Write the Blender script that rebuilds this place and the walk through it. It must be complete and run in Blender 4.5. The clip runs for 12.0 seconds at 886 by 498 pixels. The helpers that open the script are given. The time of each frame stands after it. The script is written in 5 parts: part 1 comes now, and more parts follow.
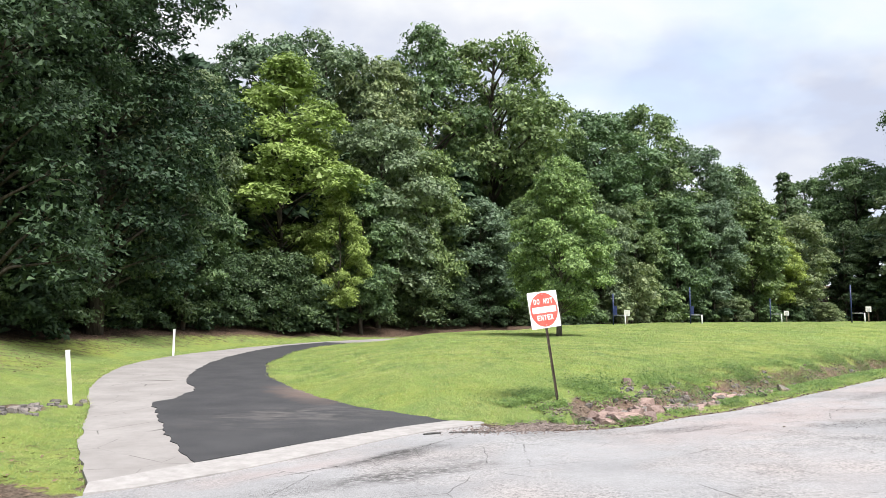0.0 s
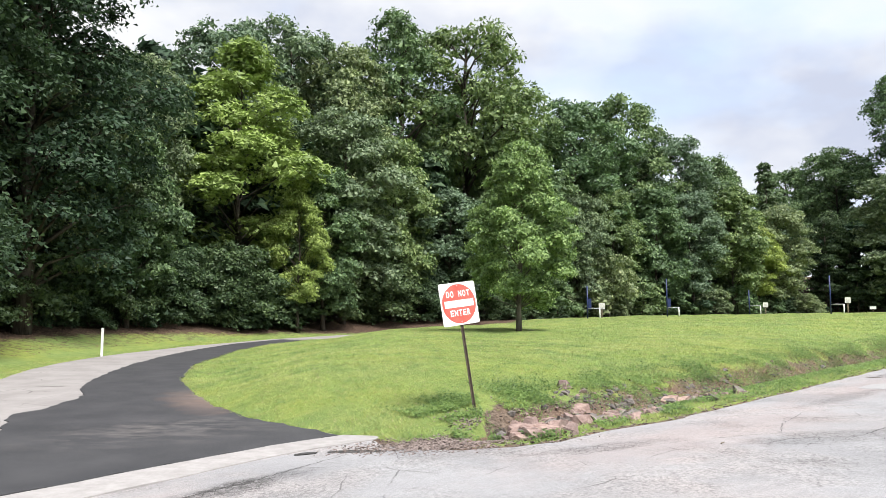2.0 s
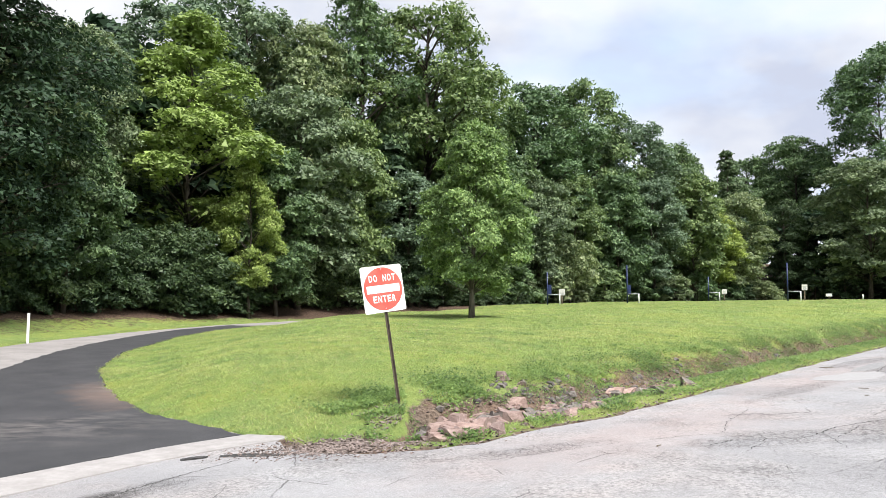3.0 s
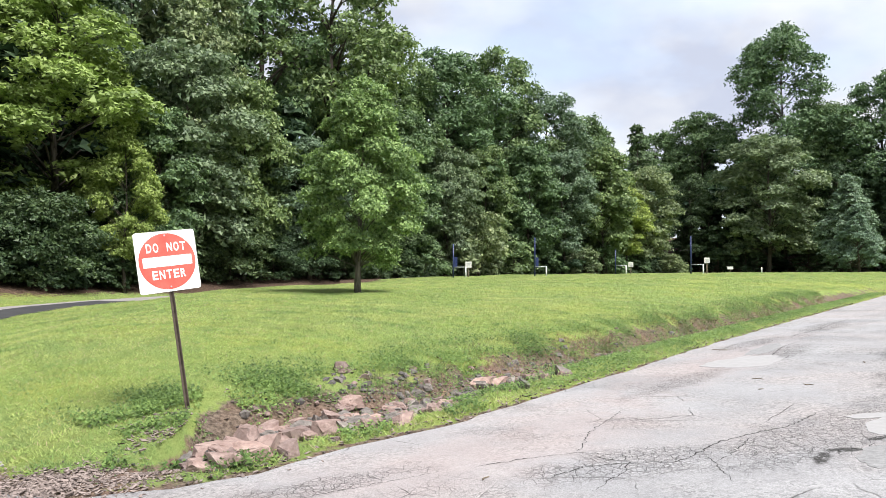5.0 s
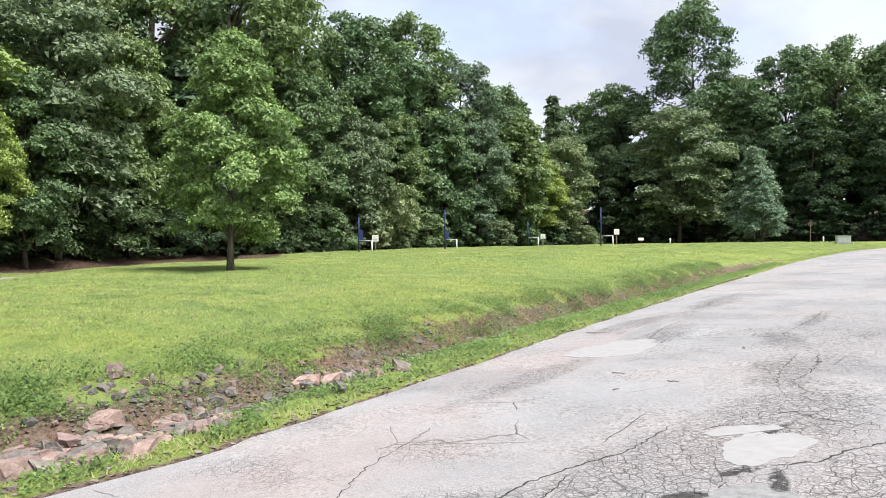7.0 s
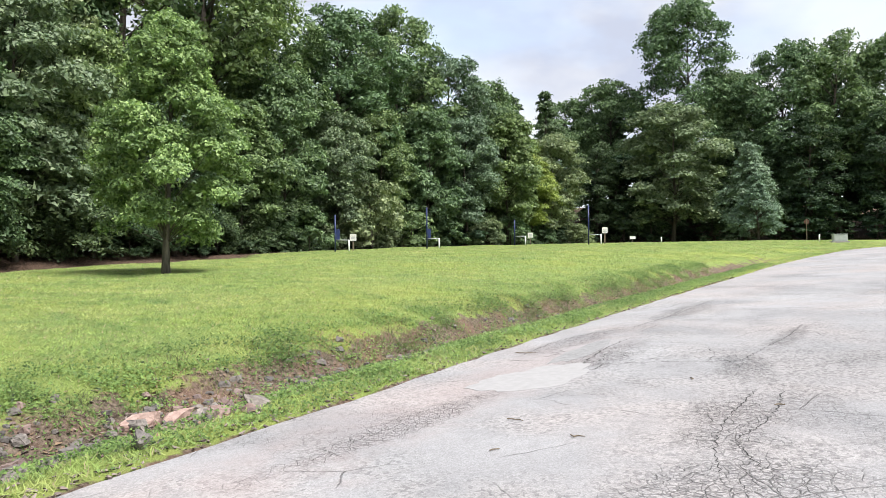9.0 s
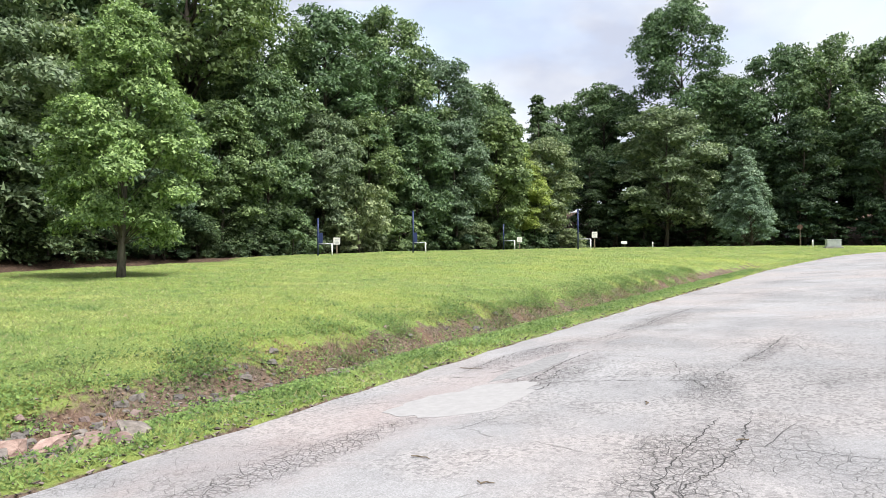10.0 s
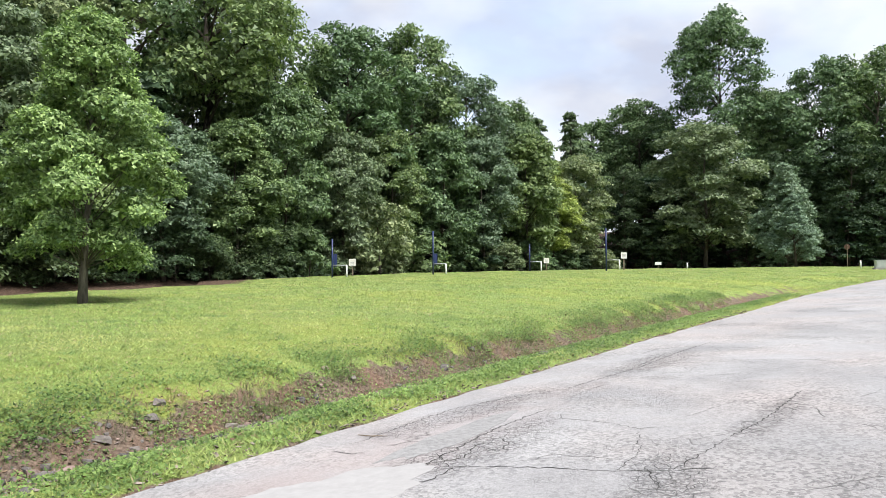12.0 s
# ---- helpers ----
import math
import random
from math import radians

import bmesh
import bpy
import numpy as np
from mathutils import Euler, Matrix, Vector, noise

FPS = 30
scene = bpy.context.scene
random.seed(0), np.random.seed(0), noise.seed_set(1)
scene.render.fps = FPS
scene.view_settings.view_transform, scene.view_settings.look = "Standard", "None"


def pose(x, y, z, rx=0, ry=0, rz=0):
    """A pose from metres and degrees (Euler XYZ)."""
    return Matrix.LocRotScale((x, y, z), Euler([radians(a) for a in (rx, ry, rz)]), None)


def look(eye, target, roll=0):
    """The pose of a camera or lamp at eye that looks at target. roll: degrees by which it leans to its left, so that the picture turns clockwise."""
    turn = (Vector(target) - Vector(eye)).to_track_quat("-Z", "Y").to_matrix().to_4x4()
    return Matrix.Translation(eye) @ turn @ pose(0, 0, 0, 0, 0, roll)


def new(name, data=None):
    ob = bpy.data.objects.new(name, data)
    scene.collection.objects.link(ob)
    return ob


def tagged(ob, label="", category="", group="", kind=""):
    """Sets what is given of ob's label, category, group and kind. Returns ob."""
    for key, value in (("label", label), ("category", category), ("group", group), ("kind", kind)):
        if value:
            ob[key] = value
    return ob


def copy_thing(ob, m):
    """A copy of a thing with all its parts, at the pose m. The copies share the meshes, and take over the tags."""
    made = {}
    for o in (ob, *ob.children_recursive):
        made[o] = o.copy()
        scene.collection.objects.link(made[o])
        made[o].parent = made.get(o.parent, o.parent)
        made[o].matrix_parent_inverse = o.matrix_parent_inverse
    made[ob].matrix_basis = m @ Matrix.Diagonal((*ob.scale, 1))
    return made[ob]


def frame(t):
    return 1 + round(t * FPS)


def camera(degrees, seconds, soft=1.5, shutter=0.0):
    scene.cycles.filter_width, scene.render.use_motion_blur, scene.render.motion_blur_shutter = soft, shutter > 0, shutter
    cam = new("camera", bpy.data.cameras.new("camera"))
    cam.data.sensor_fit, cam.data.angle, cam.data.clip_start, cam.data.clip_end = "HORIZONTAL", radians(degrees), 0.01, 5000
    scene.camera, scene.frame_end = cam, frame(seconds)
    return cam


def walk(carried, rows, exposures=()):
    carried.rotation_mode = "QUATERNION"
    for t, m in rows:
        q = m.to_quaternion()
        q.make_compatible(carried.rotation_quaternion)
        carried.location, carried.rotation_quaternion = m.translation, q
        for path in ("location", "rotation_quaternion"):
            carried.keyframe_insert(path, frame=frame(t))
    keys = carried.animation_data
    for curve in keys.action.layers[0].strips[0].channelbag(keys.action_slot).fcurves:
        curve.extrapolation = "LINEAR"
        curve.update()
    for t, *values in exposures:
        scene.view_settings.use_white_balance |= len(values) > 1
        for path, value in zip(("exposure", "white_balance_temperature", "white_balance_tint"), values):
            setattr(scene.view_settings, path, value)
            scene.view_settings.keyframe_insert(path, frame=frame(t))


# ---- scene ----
cam = camera(62.3, 12.0, soft=0.8)
PATH = [
    (0, (0.307, 0.546, 1.517), (0.243, 2.534, 1.726), 0.5),
    (0.5, (0.676, 1.095, 1.552), (0.63, 3.082, 1.774), 0.3),
    (1, (1.122, 1.604, 1.554), (1.084, 3.591, 1.777), 0.2),
    (1.5, (1.445, 2.167, 1.57), (1.407, 4.156, 1.781), 0.0),
    (2, (1.809, 2.667, 1.571), (1.779, 4.657, 1.765), -0.0),
    (2.5, (2.135, 3.222, 1.596), (2.132, 5.214, 1.77), 0.1),
    (3, (2.505, 3.82, 1.595), (2.564, 5.813, 1.75), 0.2),
    (4.8, (3.861, 6.004, 1.667), (4.121, 7.985, 1.744), -0.0),
    (5, (4.01, 6.201, 1.667), (4.286, 8.18, 1.747), 0.2),
    (5.5, (4.473, 6.659, 1.67), (4.796, 8.632, 1.732), 0.2),
    (6, (4.933, 7.161, 1.685), (5.312, 9.124, 1.723), 0.1),
    (6.5, (5.367, 7.534, 1.699), (5.803, 9.486, 1.72), -0.1),
    (7, (5.835, 8.015, 1.726), (6.31, 9.958, 1.732), -0.4),
    (9, (7.789, 9.793, 1.791), (8.264, 11.735, 1.793), -0.5),
    (9.5, (8.285, 10.295, 1.77), (8.764, 12.237, 1.777), -0.5),
    (10, (8.848, 10.771, 1.75), (9.333, 12.712, 1.765), -0.3),
    (10.5, (9.369, 11.281, 1.768), (9.841, 13.225, 1.794), -0.1),
    (11, (9.866, 11.75, 1.782), (10.314, 13.699, 1.827), 0.1),
    (11.5, (10.366, 12.186, 1.817), (10.775, 14.142, 1.878), 0.0),
    (12, (10.837, 12.658, 1.854), (11.215, 14.621, 1.925), -0.3),
]
walk(cam, [(t, look(eye, target, roll)) for t, eye, target, roll in PATH])

# ---- light ----
SUN_EL, SUN_AZ = 56.0, 140.0
world = bpy.data.worlds.new("sky")
scene.world = world
world.use_nodes = True


def node(tree, kind, **inputs):
    n = tree.nodes.new(kind)
    for key, value in inputs.items():
        n.inputs[key.replace("_", " ")].default_value = value
    return n


def build_sky():
    t = world.node_tree
    t.nodes.clear()
    out = t.nodes.new("ShaderNodeOutputWorld")
    bg = t.nodes.new("ShaderNodeBackground")
    sky = t.nodes.new("ShaderNodeTexSky")
    sky.sky_type = "NISHITA"
    sky.sun_disc = False
    sky.sun_elevation, sky.sun_rotation = radians(SUN_EL), radians(SUN_AZ)
    sky.air_density, sky.dust_density = 1.0, 2.0
    co = t.nodes.new("ShaderNodeTexCoord")
    mp = t.nodes.new("ShaderNodeMapping")
    mp.inputs["Scale"].default_value = (1.0, 1.0, 1.9)
    mp.inputs["Location"].default_value = (0.35, 0.1, 0.25)
    big = node(t, "ShaderNodeTexNoise", Scale=2.3, Detail=6.0, Roughness=0.5, Distortion=0.3)
    ramp = t.nodes.new("ShaderNodeValToRGB")
    ramp.color_ramp.elements[0].position, ramp.color_ramp.elements[1].position = 0.3, 0.52
    shade = node(t, "ShaderNodeTexNoise", Scale=3.1, Detail=5.0, Roughness=0.5)
    ramp2 = t.nodes.new("ShaderNodeValToRGB")
    e = ramp2.color_ramp.elements
    e[0].position, e[0].color = 0.36, (4.4, 4.75, 5.8, 1)
    e[1].position, e[1].color = 0.53, (6.7, 6.8, 7.0, 1)
    mix = t.nodes.new("ShaderNodeMix")
    mix.data_type = "RGBA"
    lift = t.nodes.new("ShaderNodeMix")
    lift.data_type, lift.blend_type = "RGBA", "ADD"
    lift.inputs[0].default_value = 1.0
    lift.inputs[7].default_value = (3.4, 4.0, 4.9, 1)
    L = t.links.new
    L(co.outputs["Generated"], mp.inputs["Vector"])
    L(mp.outputs["Vector"], big.inputs["Vector"])
    L(mp.outputs["Vector"], shade.inputs["Vector"])
    L(big.outputs["Fac"], ramp.inputs["Fac"])
    L(shade.outputs["Fac"], ramp2.inputs["Fac"])
    L(sky.outputs["Color"], lift.inputs[6])
    L(ramp.outputs["Color"], mix.inputs[0])
    L(lift.outputs[2], mix.inputs[6])
    L(ramp2.outputs["Color"], mix.inputs[7])
    L(mix.outputs[2], bg.inputs["Color"])
    bg.inputs["Strength"].default_value = 0.098
    L(bg.outputs["Background"], out.inputs["Surface"])


build_sky()
sun = new("sun", bpy.data.lights.new("sun", "SUN"))
sun.data.energy, sun.data.angle, sun.data.color = 4.8, radians(25), (1.0, 0.972, 0.945)
sun.matrix_world = pose(0, 0, 60, 90 - SUN_EL, 0, 180 - SUN_AZ)
scene.view_settings.exposure = 0.6


# ---- materials ----
class Mat:
    """A small builder round one node material."""

    def __init__(self, name, rough=0.8, metallic=0.0, spec=0.4):
        self.m = bpy.data.materials.new(name)
        self.m.use_nodes = True
        self.t = self.m.node_tree
        self.b = self.t.nodes["Principled BSDF"]
        self.b.inputs["Roughness"].default_value = rough
        self.b.inputs["Metallic"].default_value = metallic
        self.b.inputs["Specular IOR Level"].default_value = spec
        self.co = self.t.nodes.new("ShaderNodeTexCoord").outputs["Object"]
        self.heights = []

    def link(self, a, b):
        self.t.links.new(a, b)

    def noise(self, scale, detail=4.0, rough=0.55, vec=None, dist=0.0):
        n = node(self.t, "ShaderNodeTexNoise", Scale=scale, Detail=detail, Roughness=rough, Distortion=dist)
        self.link(vec or self.co, n.inputs["Vector"])
        return n.outputs["Fac"]

    def voro(self, scale, feature="F1", vec=None, out="Distance"):
        n = self.t.nodes.new("ShaderNodeTexVoronoi")
        n.feature = feature
        n.inputs["Scale"].default_value = scale
        self.link(vec or self.co, n.inputs["Vector"])
        return n.outputs[out]

    def ramp(self, fac, lo, hi, a=(0, 0, 0), b=(1, 1, 1)):
        n = self.t.nodes.new("ShaderNodeValToRGB")
        e = n.color_ramp.elements
        e[0].position, e[1].position = lo, hi
        e[0].color, e[1].color = (*a, 1), (*b, 1)
        self.link(fac, n.inputs["Fac"])
        return n.outputs["Color"]

    def mix(self, fac, a, b, blend="MIX"):
        n = self.t.nodes.new("ShaderNodeMix")
        n.data_type, n.blend_type = "RGBA", blend
        for v, i in ((fac, 0), (a, 6), (b, 7)):
            if isinstance(v, (int, float)):
                n.inputs[i].default_value = v
            elif isinstance(v, tuple):
                n.inputs[i].default_value = (*v, 1)
            else:
                self.link(v, n.inputs[i])
        return n.outputs[2]

    def math(self, op, a, b=0.0):
        n = self.t.nodes.new("ShaderNodeMath")
        n.operation = op
        for v, i in ((a, 0), (b, 1)):
            if isinstance(v, (int, float)):
                n.inputs[i].default_value = v
            else:
                self.link(v, n.inputs[i])
        return n.outputs[0]

    def spot(self, x, y, rx, ry, turn=0.0, soft=0.4, wob=0.5):
        """1 inside an ellipse on the ground with a ragged edge, 0 outside."""
        mp = self.t.nodes.new("ShaderNodeMapping")
        mp.vector_type = "TEXTURE"
        mp.inputs["Location"].default_value = (x, y, 0)
        mp.inputs["Rotation"].default_value = (0, 0, radians(turn))
        mp.inputs["Scale"].default_value = (rx, ry, 50)
        self.link(self.co, mp.inputs["Vector"])
        ln = self.t.nodes.new("ShaderNodeVectorMath")
        ln.operation = "LENGTH"
        self.link(mp.outputs["Vector"], ln.inputs[0])
        d = self.math("ADD", ln.outputs["Value"], self.math("MULTIPLY", self.math("SUBTRACT", self.noise(2.2, 5), 0.5), wob * 2))
        return self.ramp(d, 1 - soft, 1.0, (1, 1, 1), (0, 0, 0))

    def attr(self, name):
        n = self.t.nodes.new("ShaderNodeAttribute")
        n.attribute_name = name
        s = self.t.nodes.new("ShaderNodeSeparateColor")
        self.link(n.outputs["Color"], s.inputs[0])
        return s.outputs

    def island(self):
        return self.t.nodes.new("ShaderNodeNewGeometry").outputs["Random Per Island"]

    def each(self):
        return self.t.nodes.new("ShaderNodeObjectInfo").outputs["Random"]

    def upward(self):
        """Low growth takes the light as the ground under it does."""
        up = self.t.nodes.new("ShaderNodeVectorMath")
        up.operation = "MULTIPLY_ADD"
        self.link(self.t.nodes.new("ShaderNodeNewGeometry").outputs["Normal"], up.inputs[0])
        up.inputs[1].default_value, up.inputs[2].default_value = (0.35, 0.35, 0.0), (0, 0, 1)
        self.link(up.outputs[0], self.b.inputs["Normal"])

    def color(self, c):
        if isinstance(c, tuple):
            self.b.inputs["Base Color"].default_value = (*c, 1)
        else:
            self.link(c, self.b.inputs["Base Color"])
        return self

    def bump(self, height, strength=0.4, distance=0.02):
        n = node(self.t, "ShaderNodeBump", Strength=strength, Distance=distance)
        self.link(height, n.inputs["Height"])
        if self.b.inputs["Normal"].is_linked:
            self.link(self.b.inputs["Normal"].links[0].from_socket, n.inputs["Normal"])
        self.link(n.outputs["Normal"], self.b.inputs["Normal"])
        return self


def leaf_material(name, dark, light, glow=0.22, gloss=0.5, shine=0.3, low=False):
    """Leaves: tone by leaf, by clump and by tree; some light passes through."""
    m = Mat(name, rough=gloss, spec=shine)
    if low:
        m.upward()
    tone = m.mix(m.island(), dark, light)
    clump = m.ramp(m.noise(0.55, 3), 0.32, 0.68, (0.62, 0.66, 0.6), (1.3, 1.25, 1.15))
    tone = m.mix(1.0, tone, clump, "MULTIPLY")
    each = m.ramp(m.each(), 0.0, 1.0, (0.78, 0.87, 0.92), (1.24, 1.16, 0.98))
    tone = m.mix(1.0, tone, each, "MULTIPLY")
    m.color(tone)
    tr = m.t.nodes.new("ShaderNodeBsdfTranslucent")
    m.link(m.mix(1.0, tone, (1.1, 1.2, 0.85), "MULTIPLY"), tr.inputs["Color"])
    sh = m.t.nodes.new("ShaderNodeMixShader")
    sh.inputs[0].default_value = glow
    m.link(m.b.outputs[0], sh.inputs[1])
    m.link(tr.outputs[0], sh.inputs[2])
    m.link(sh.outputs[0], m.t.nodes["Material Output"].inputs["Surface"])
    return m.m


LEAF_OAK = leaf_material("leaf_oak", (0.064, 0.112, 0.056), (0.215, 0.296, 0.150))
LEAF_GREY = leaf_material("leaf_grey_green", (0.090, 0.136, 0.086), (0.245, 0.305, 0.196))
# dark leaf green, with the shade of the woods put into the colour
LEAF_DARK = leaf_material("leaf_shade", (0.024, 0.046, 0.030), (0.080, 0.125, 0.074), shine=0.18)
# understorey green, darkened to hold the shade below the trees in its colour
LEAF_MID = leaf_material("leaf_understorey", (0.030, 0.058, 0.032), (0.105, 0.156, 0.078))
LEAF_YELLOW = leaf_material("leaf_yellow_green", (0.180, 0.238, 0.066), (0.385, 0.462, 0.150))
LEAF_YOUNG = leaf_material("leaf_young_oak", (0.060, 0.120, 0.046), (0.330, 0.455, 0.200))
NEEDLE_BLUE = leaf_material("needle_blue", (0.105, 0.165, 0.120), (0.225, 0.310, 0.235), glow=0.1)
NEEDLE_DARK = leaf_material("needle_dark", (0.050, 0.088, 0.050), (0.120, 0.175, 0.095), glow=0.1)
LEAF_WEED = leaf_material("leaf_weed", (0.075, 0.138, 0.040), (0.230, 0.330, 0.108), low=True)


def grass_material():
    """Blades whose tone drifts between clover green, light green and straw."""
    m = Mat("grass_blades", rough=0.5, spec=0.25)
    tone = m.mix(m.island(), (0.215, 0.305, 0.080), (0.315, 0.405, 0.120))
    tone = m.mix(m.ramp(m.noise(1.7, 6, 0.68), 0.47, 0.60), tone, m.mix(m.island(), (0.105, 0.185, 0.055), (0.175, 0.265, 0.085)))
    tone = m.mix(m.math("MULTIPLY", m.ramp(m.noise(0.5, 6, 0.68), 0.48, 0.62), 0.8), tone, m.mix(m.island(), (0.310, 0.350, 0.100), (0.440, 0.465, 0.180)))
    m.upward()
    straw = m.ramp(m.island(), 0.90, 0.93)
    tone = m.mix(straw, tone, (0.330, 0.290, 0.160))
    m.color(tone)
    tr = m.t.nodes.new("ShaderNodeBsdfTranslucent")
    m.link(m.mix(1.0, tone, (1.1, 1.2, 0.7), "MULTIPLY"), tr.inputs["Color"])
    sh = m.t.nodes.new("ShaderNodeMixShader")
    sh.inputs[0].default_value = 0.22
    m.link(m.b.outputs[0], sh.inputs[1])
    m.link(tr.outputs[0], sh.inputs[2])
    m.link(sh.outputs[0], m.t.nodes["Material Output"].inputs["Surface"])
    return m.m


GRASS = grass_material()


def bark_material(name, a, b):
    m = Mat(name, rough=0.95, spec=0.1)
    mp = m.t.nodes.new("ShaderNodeMapping")
    mp.inputs["Scale"].default_value = (9, 9, 1.6)
    m.link(m.co, mp.inputs["Vector"])
    n = m.noise(1.0, 6, 0.65, mp.outputs["Vector"])
    m.color(m.mix(m.ramp(n, 0.35, 0.65), a, b)).bump(n, 0.8, 0.03)
    return m.m


BARK = bark_material("bark", (0.030, 0.025, 0.020), (0.110, 0.095, 0.078))
BARK_PALE = bark_material("bark_pale", (0.050, 0.045, 0.038), (0.150, 0.135, 0.112))


def ground_material():
    m = Mat("lawn_soil", rough=0.95, spec=0.1)
    r = m.attr("cover")
    fine, mid, wide = m.noise(38, 5, 0.7), m.noise(3.2, 5), m.noise(0.28, 4)
    green = m.mix(m.ramp(fine, 0.32, 0.68), (0.105, 0.160, 0.046), (0.220, 0.295, 0.095))
    green = m.mix(m.ramp(mid, 0.42, 0.66), green, (0.210, 0.260, 0.085))
    green = m.mix(m.ramp(wide, 0.42, 0.62), green, m.mix(1.0, green, (1.25, 1.12, 0.9), "MULTIPLY"))
    soil = m.mix(m.ramp(m.noise(16, 6, 0.7), 0.35, 0.65), (0.050, 0.037, 0.028), (0.225, 0.175, 0.135))
    soil = m.mix(m.math("MULTIPLY", m.ramp(m.noise(1.1, 4, 0.6), 0.45, 0.62), 0.55), soil, m.mix(m.ramp(m.noise(30, 4), 0.4, 0.65), (0.120, 0.066, 0.044), (0.260, 0.165, 0.125)))
    leaf = m.voro(14, "F1", out="Color")
    litter = m.mix(m.ramp(leaf, 0.2, 0.8), (0.040, 0.027, 0.020), (0.140, 0.094, 0.068))
    ragged = m.math("MULTIPLY", m.math("SUBTRACT", m.noise(2.6, 6, 0.65), 0.5), 1.3)
    k1 = m.ramp(m.math("ADD", m.math("MULTIPLY", r[0], 0.97), ragged), 0.42, 0.58)
    k2 = m.ramp(m.math("ADD", r[1], m.math("ADD", ragged, m.math("MULTIPLY", m.math("SUBTRACT", m.noise(14, 4, 0.7), 0.5), 0.9))), 0.36, 0.66)
    c = m.mix(k2, m.mix(k1, green, soil), litter)
    m.color(c).bump(fine, 0.8, 0.05).bump(mid, 0.4, 0.12)
    return m.m


def road_material():
    m = Mat("worn_road", rough=0.88, spec=0.25)
    grit, mid, wide = m.noise(120, 3, 0.8), m.noise(5, 6, 0.6), m.noise(0.5, 5)
    stone = m.voro(95, "F1", out="Color")
    base = m.mix(m.ramp(wide, 0.35, 0.65), (0.255, 0.252, 0.258), (0.322, 0.318, 0.323))
    base = m.mix(m.ramp(m.noise(0.35, 4, 0.6), 0.45, 0.7), base, (0.335, 0.305, 0.298))
    base = m.mix(m.math("MULTIPLY", m.ramp(mid, 0.4, 0.75), 0.32), base, (0.205, 0.198, 0.197))
    base = m.mix(0.35, base, m.mix(1.0, base, m.ramp(stone, 0.1, 0.9, (0.45, 0.45, 0.45), (1.5, 1.5, 1.5)), "MULTIPLY"))
    pit = m.voro(34, "F1", out="Color")
    worn = m.ramp(m.noise(0.7, 4, 0.6), 0.42, 0.58)
    base = m.mix(m.math("MULTIPLY", worn, 0.75), base, m.mix(1.0, base, m.ramp(pit, 0.12, 0.6, (0.55, 0.55, 0.56), (1.12, 1.12, 1.1)), "MULTIPLY"))
    # red dust along the verge by the stones and the mouth of the drive
    for x, y, rx, ry, turn in ((-2.1, 9.9, 1.9, 0.5, 42), (5.2, 13.1, 4.6, 1.3, 40), (10.5, 18.3, 6.0, 1.0, 43)):
        base = m.mix(m.math("MULTIPLY", m.spot(x, y, rx, ry, turn, 0.9, 0.6), 0.4), base, (0.350, 0.275, 0.258))
    # dark damp or tarred stains
    for x, y, rx, ry, turn in ((-0.75, 10.95, 1.1, 0.3, 52), (-0.3, 9.5, 1.7, 0.5, 30)):
        base = m.mix(m.math("MULTIPLY", m.spot(x, y, rx, ry, turn, 0.7, 0.8), m.ramp(m.noise(9, 6, 0.7), 0.36, 0.56)), base, (0.090, 0.086, 0.085))
    # wide duller stretch, and crumbled dark rims round the broken surface
    base = m.mix(m.math("MULTIPLY", m.spot(14.6, 17.6, 6.0, 2.6, 45, 0.9, 0.5), 0.55), base, m.mix(m.ramp(pit, 0.2, 0.7), (0.120, 0.119, 0.121), (0.260, 0.257, 0.259)))
    for x, y, rx, ry, turn in ((8.42, 12.11, 0.24, 0.08, -10), (8.02, 11.92, 0.24, 0.07, 50), (9.0, 12.4, 0.24, 0.07, 10), (9.07, 12.12, 0.34, 0.07, 55), (9.8, 13.16, 0.34, 0.06, 25)):
        base = m.mix(m.math("MULTIPLY", m.spot(x, y, rx, ry, turn, 0.35, 0.7), m.ramp(pit, 0.15, 0.5)), base, m.mix(m.ramp(grit, 0.4, 0.7), (0.030, 0.029, 0.028), (0.120, 0.116, 0.112)))
    # cracks: a net in the worn stretches, a few long ones elsewhere
    warp = m.t.nodes.new("ShaderNodeMix")
    warp.data_type = "VECTOR"
    warp.inputs[0].default_value = 0.12
    nz = node(m.t, "ShaderNodeTexNoise", Scale=3.0, Detail=4.0)
    m.link(m.co, nz.inputs["Vector"])
    m.link(m.co, warp.inputs[4])
    m.link(nz.outputs["Color"], warp.inputs[5])
    v = warp.outputs[1]
    net = m.ramp(m.voro(9.5, "DISTANCE_TO_EDGE", v), 0.0, 0.05, (1, 1, 1), (0, 0, 0))
    small = m.ramp(m.voro(24, "DISTANCE_TO_EDGE", v), 0.0, 0.13, (1, 1, 1), (0, 0, 0))
    long = m.ramp(m.voro(0.8, "DISTANCE_TO_EDGE", v), 0.0, 0.006, (1, 1, 1), (0, 0, 0))
    zone = None
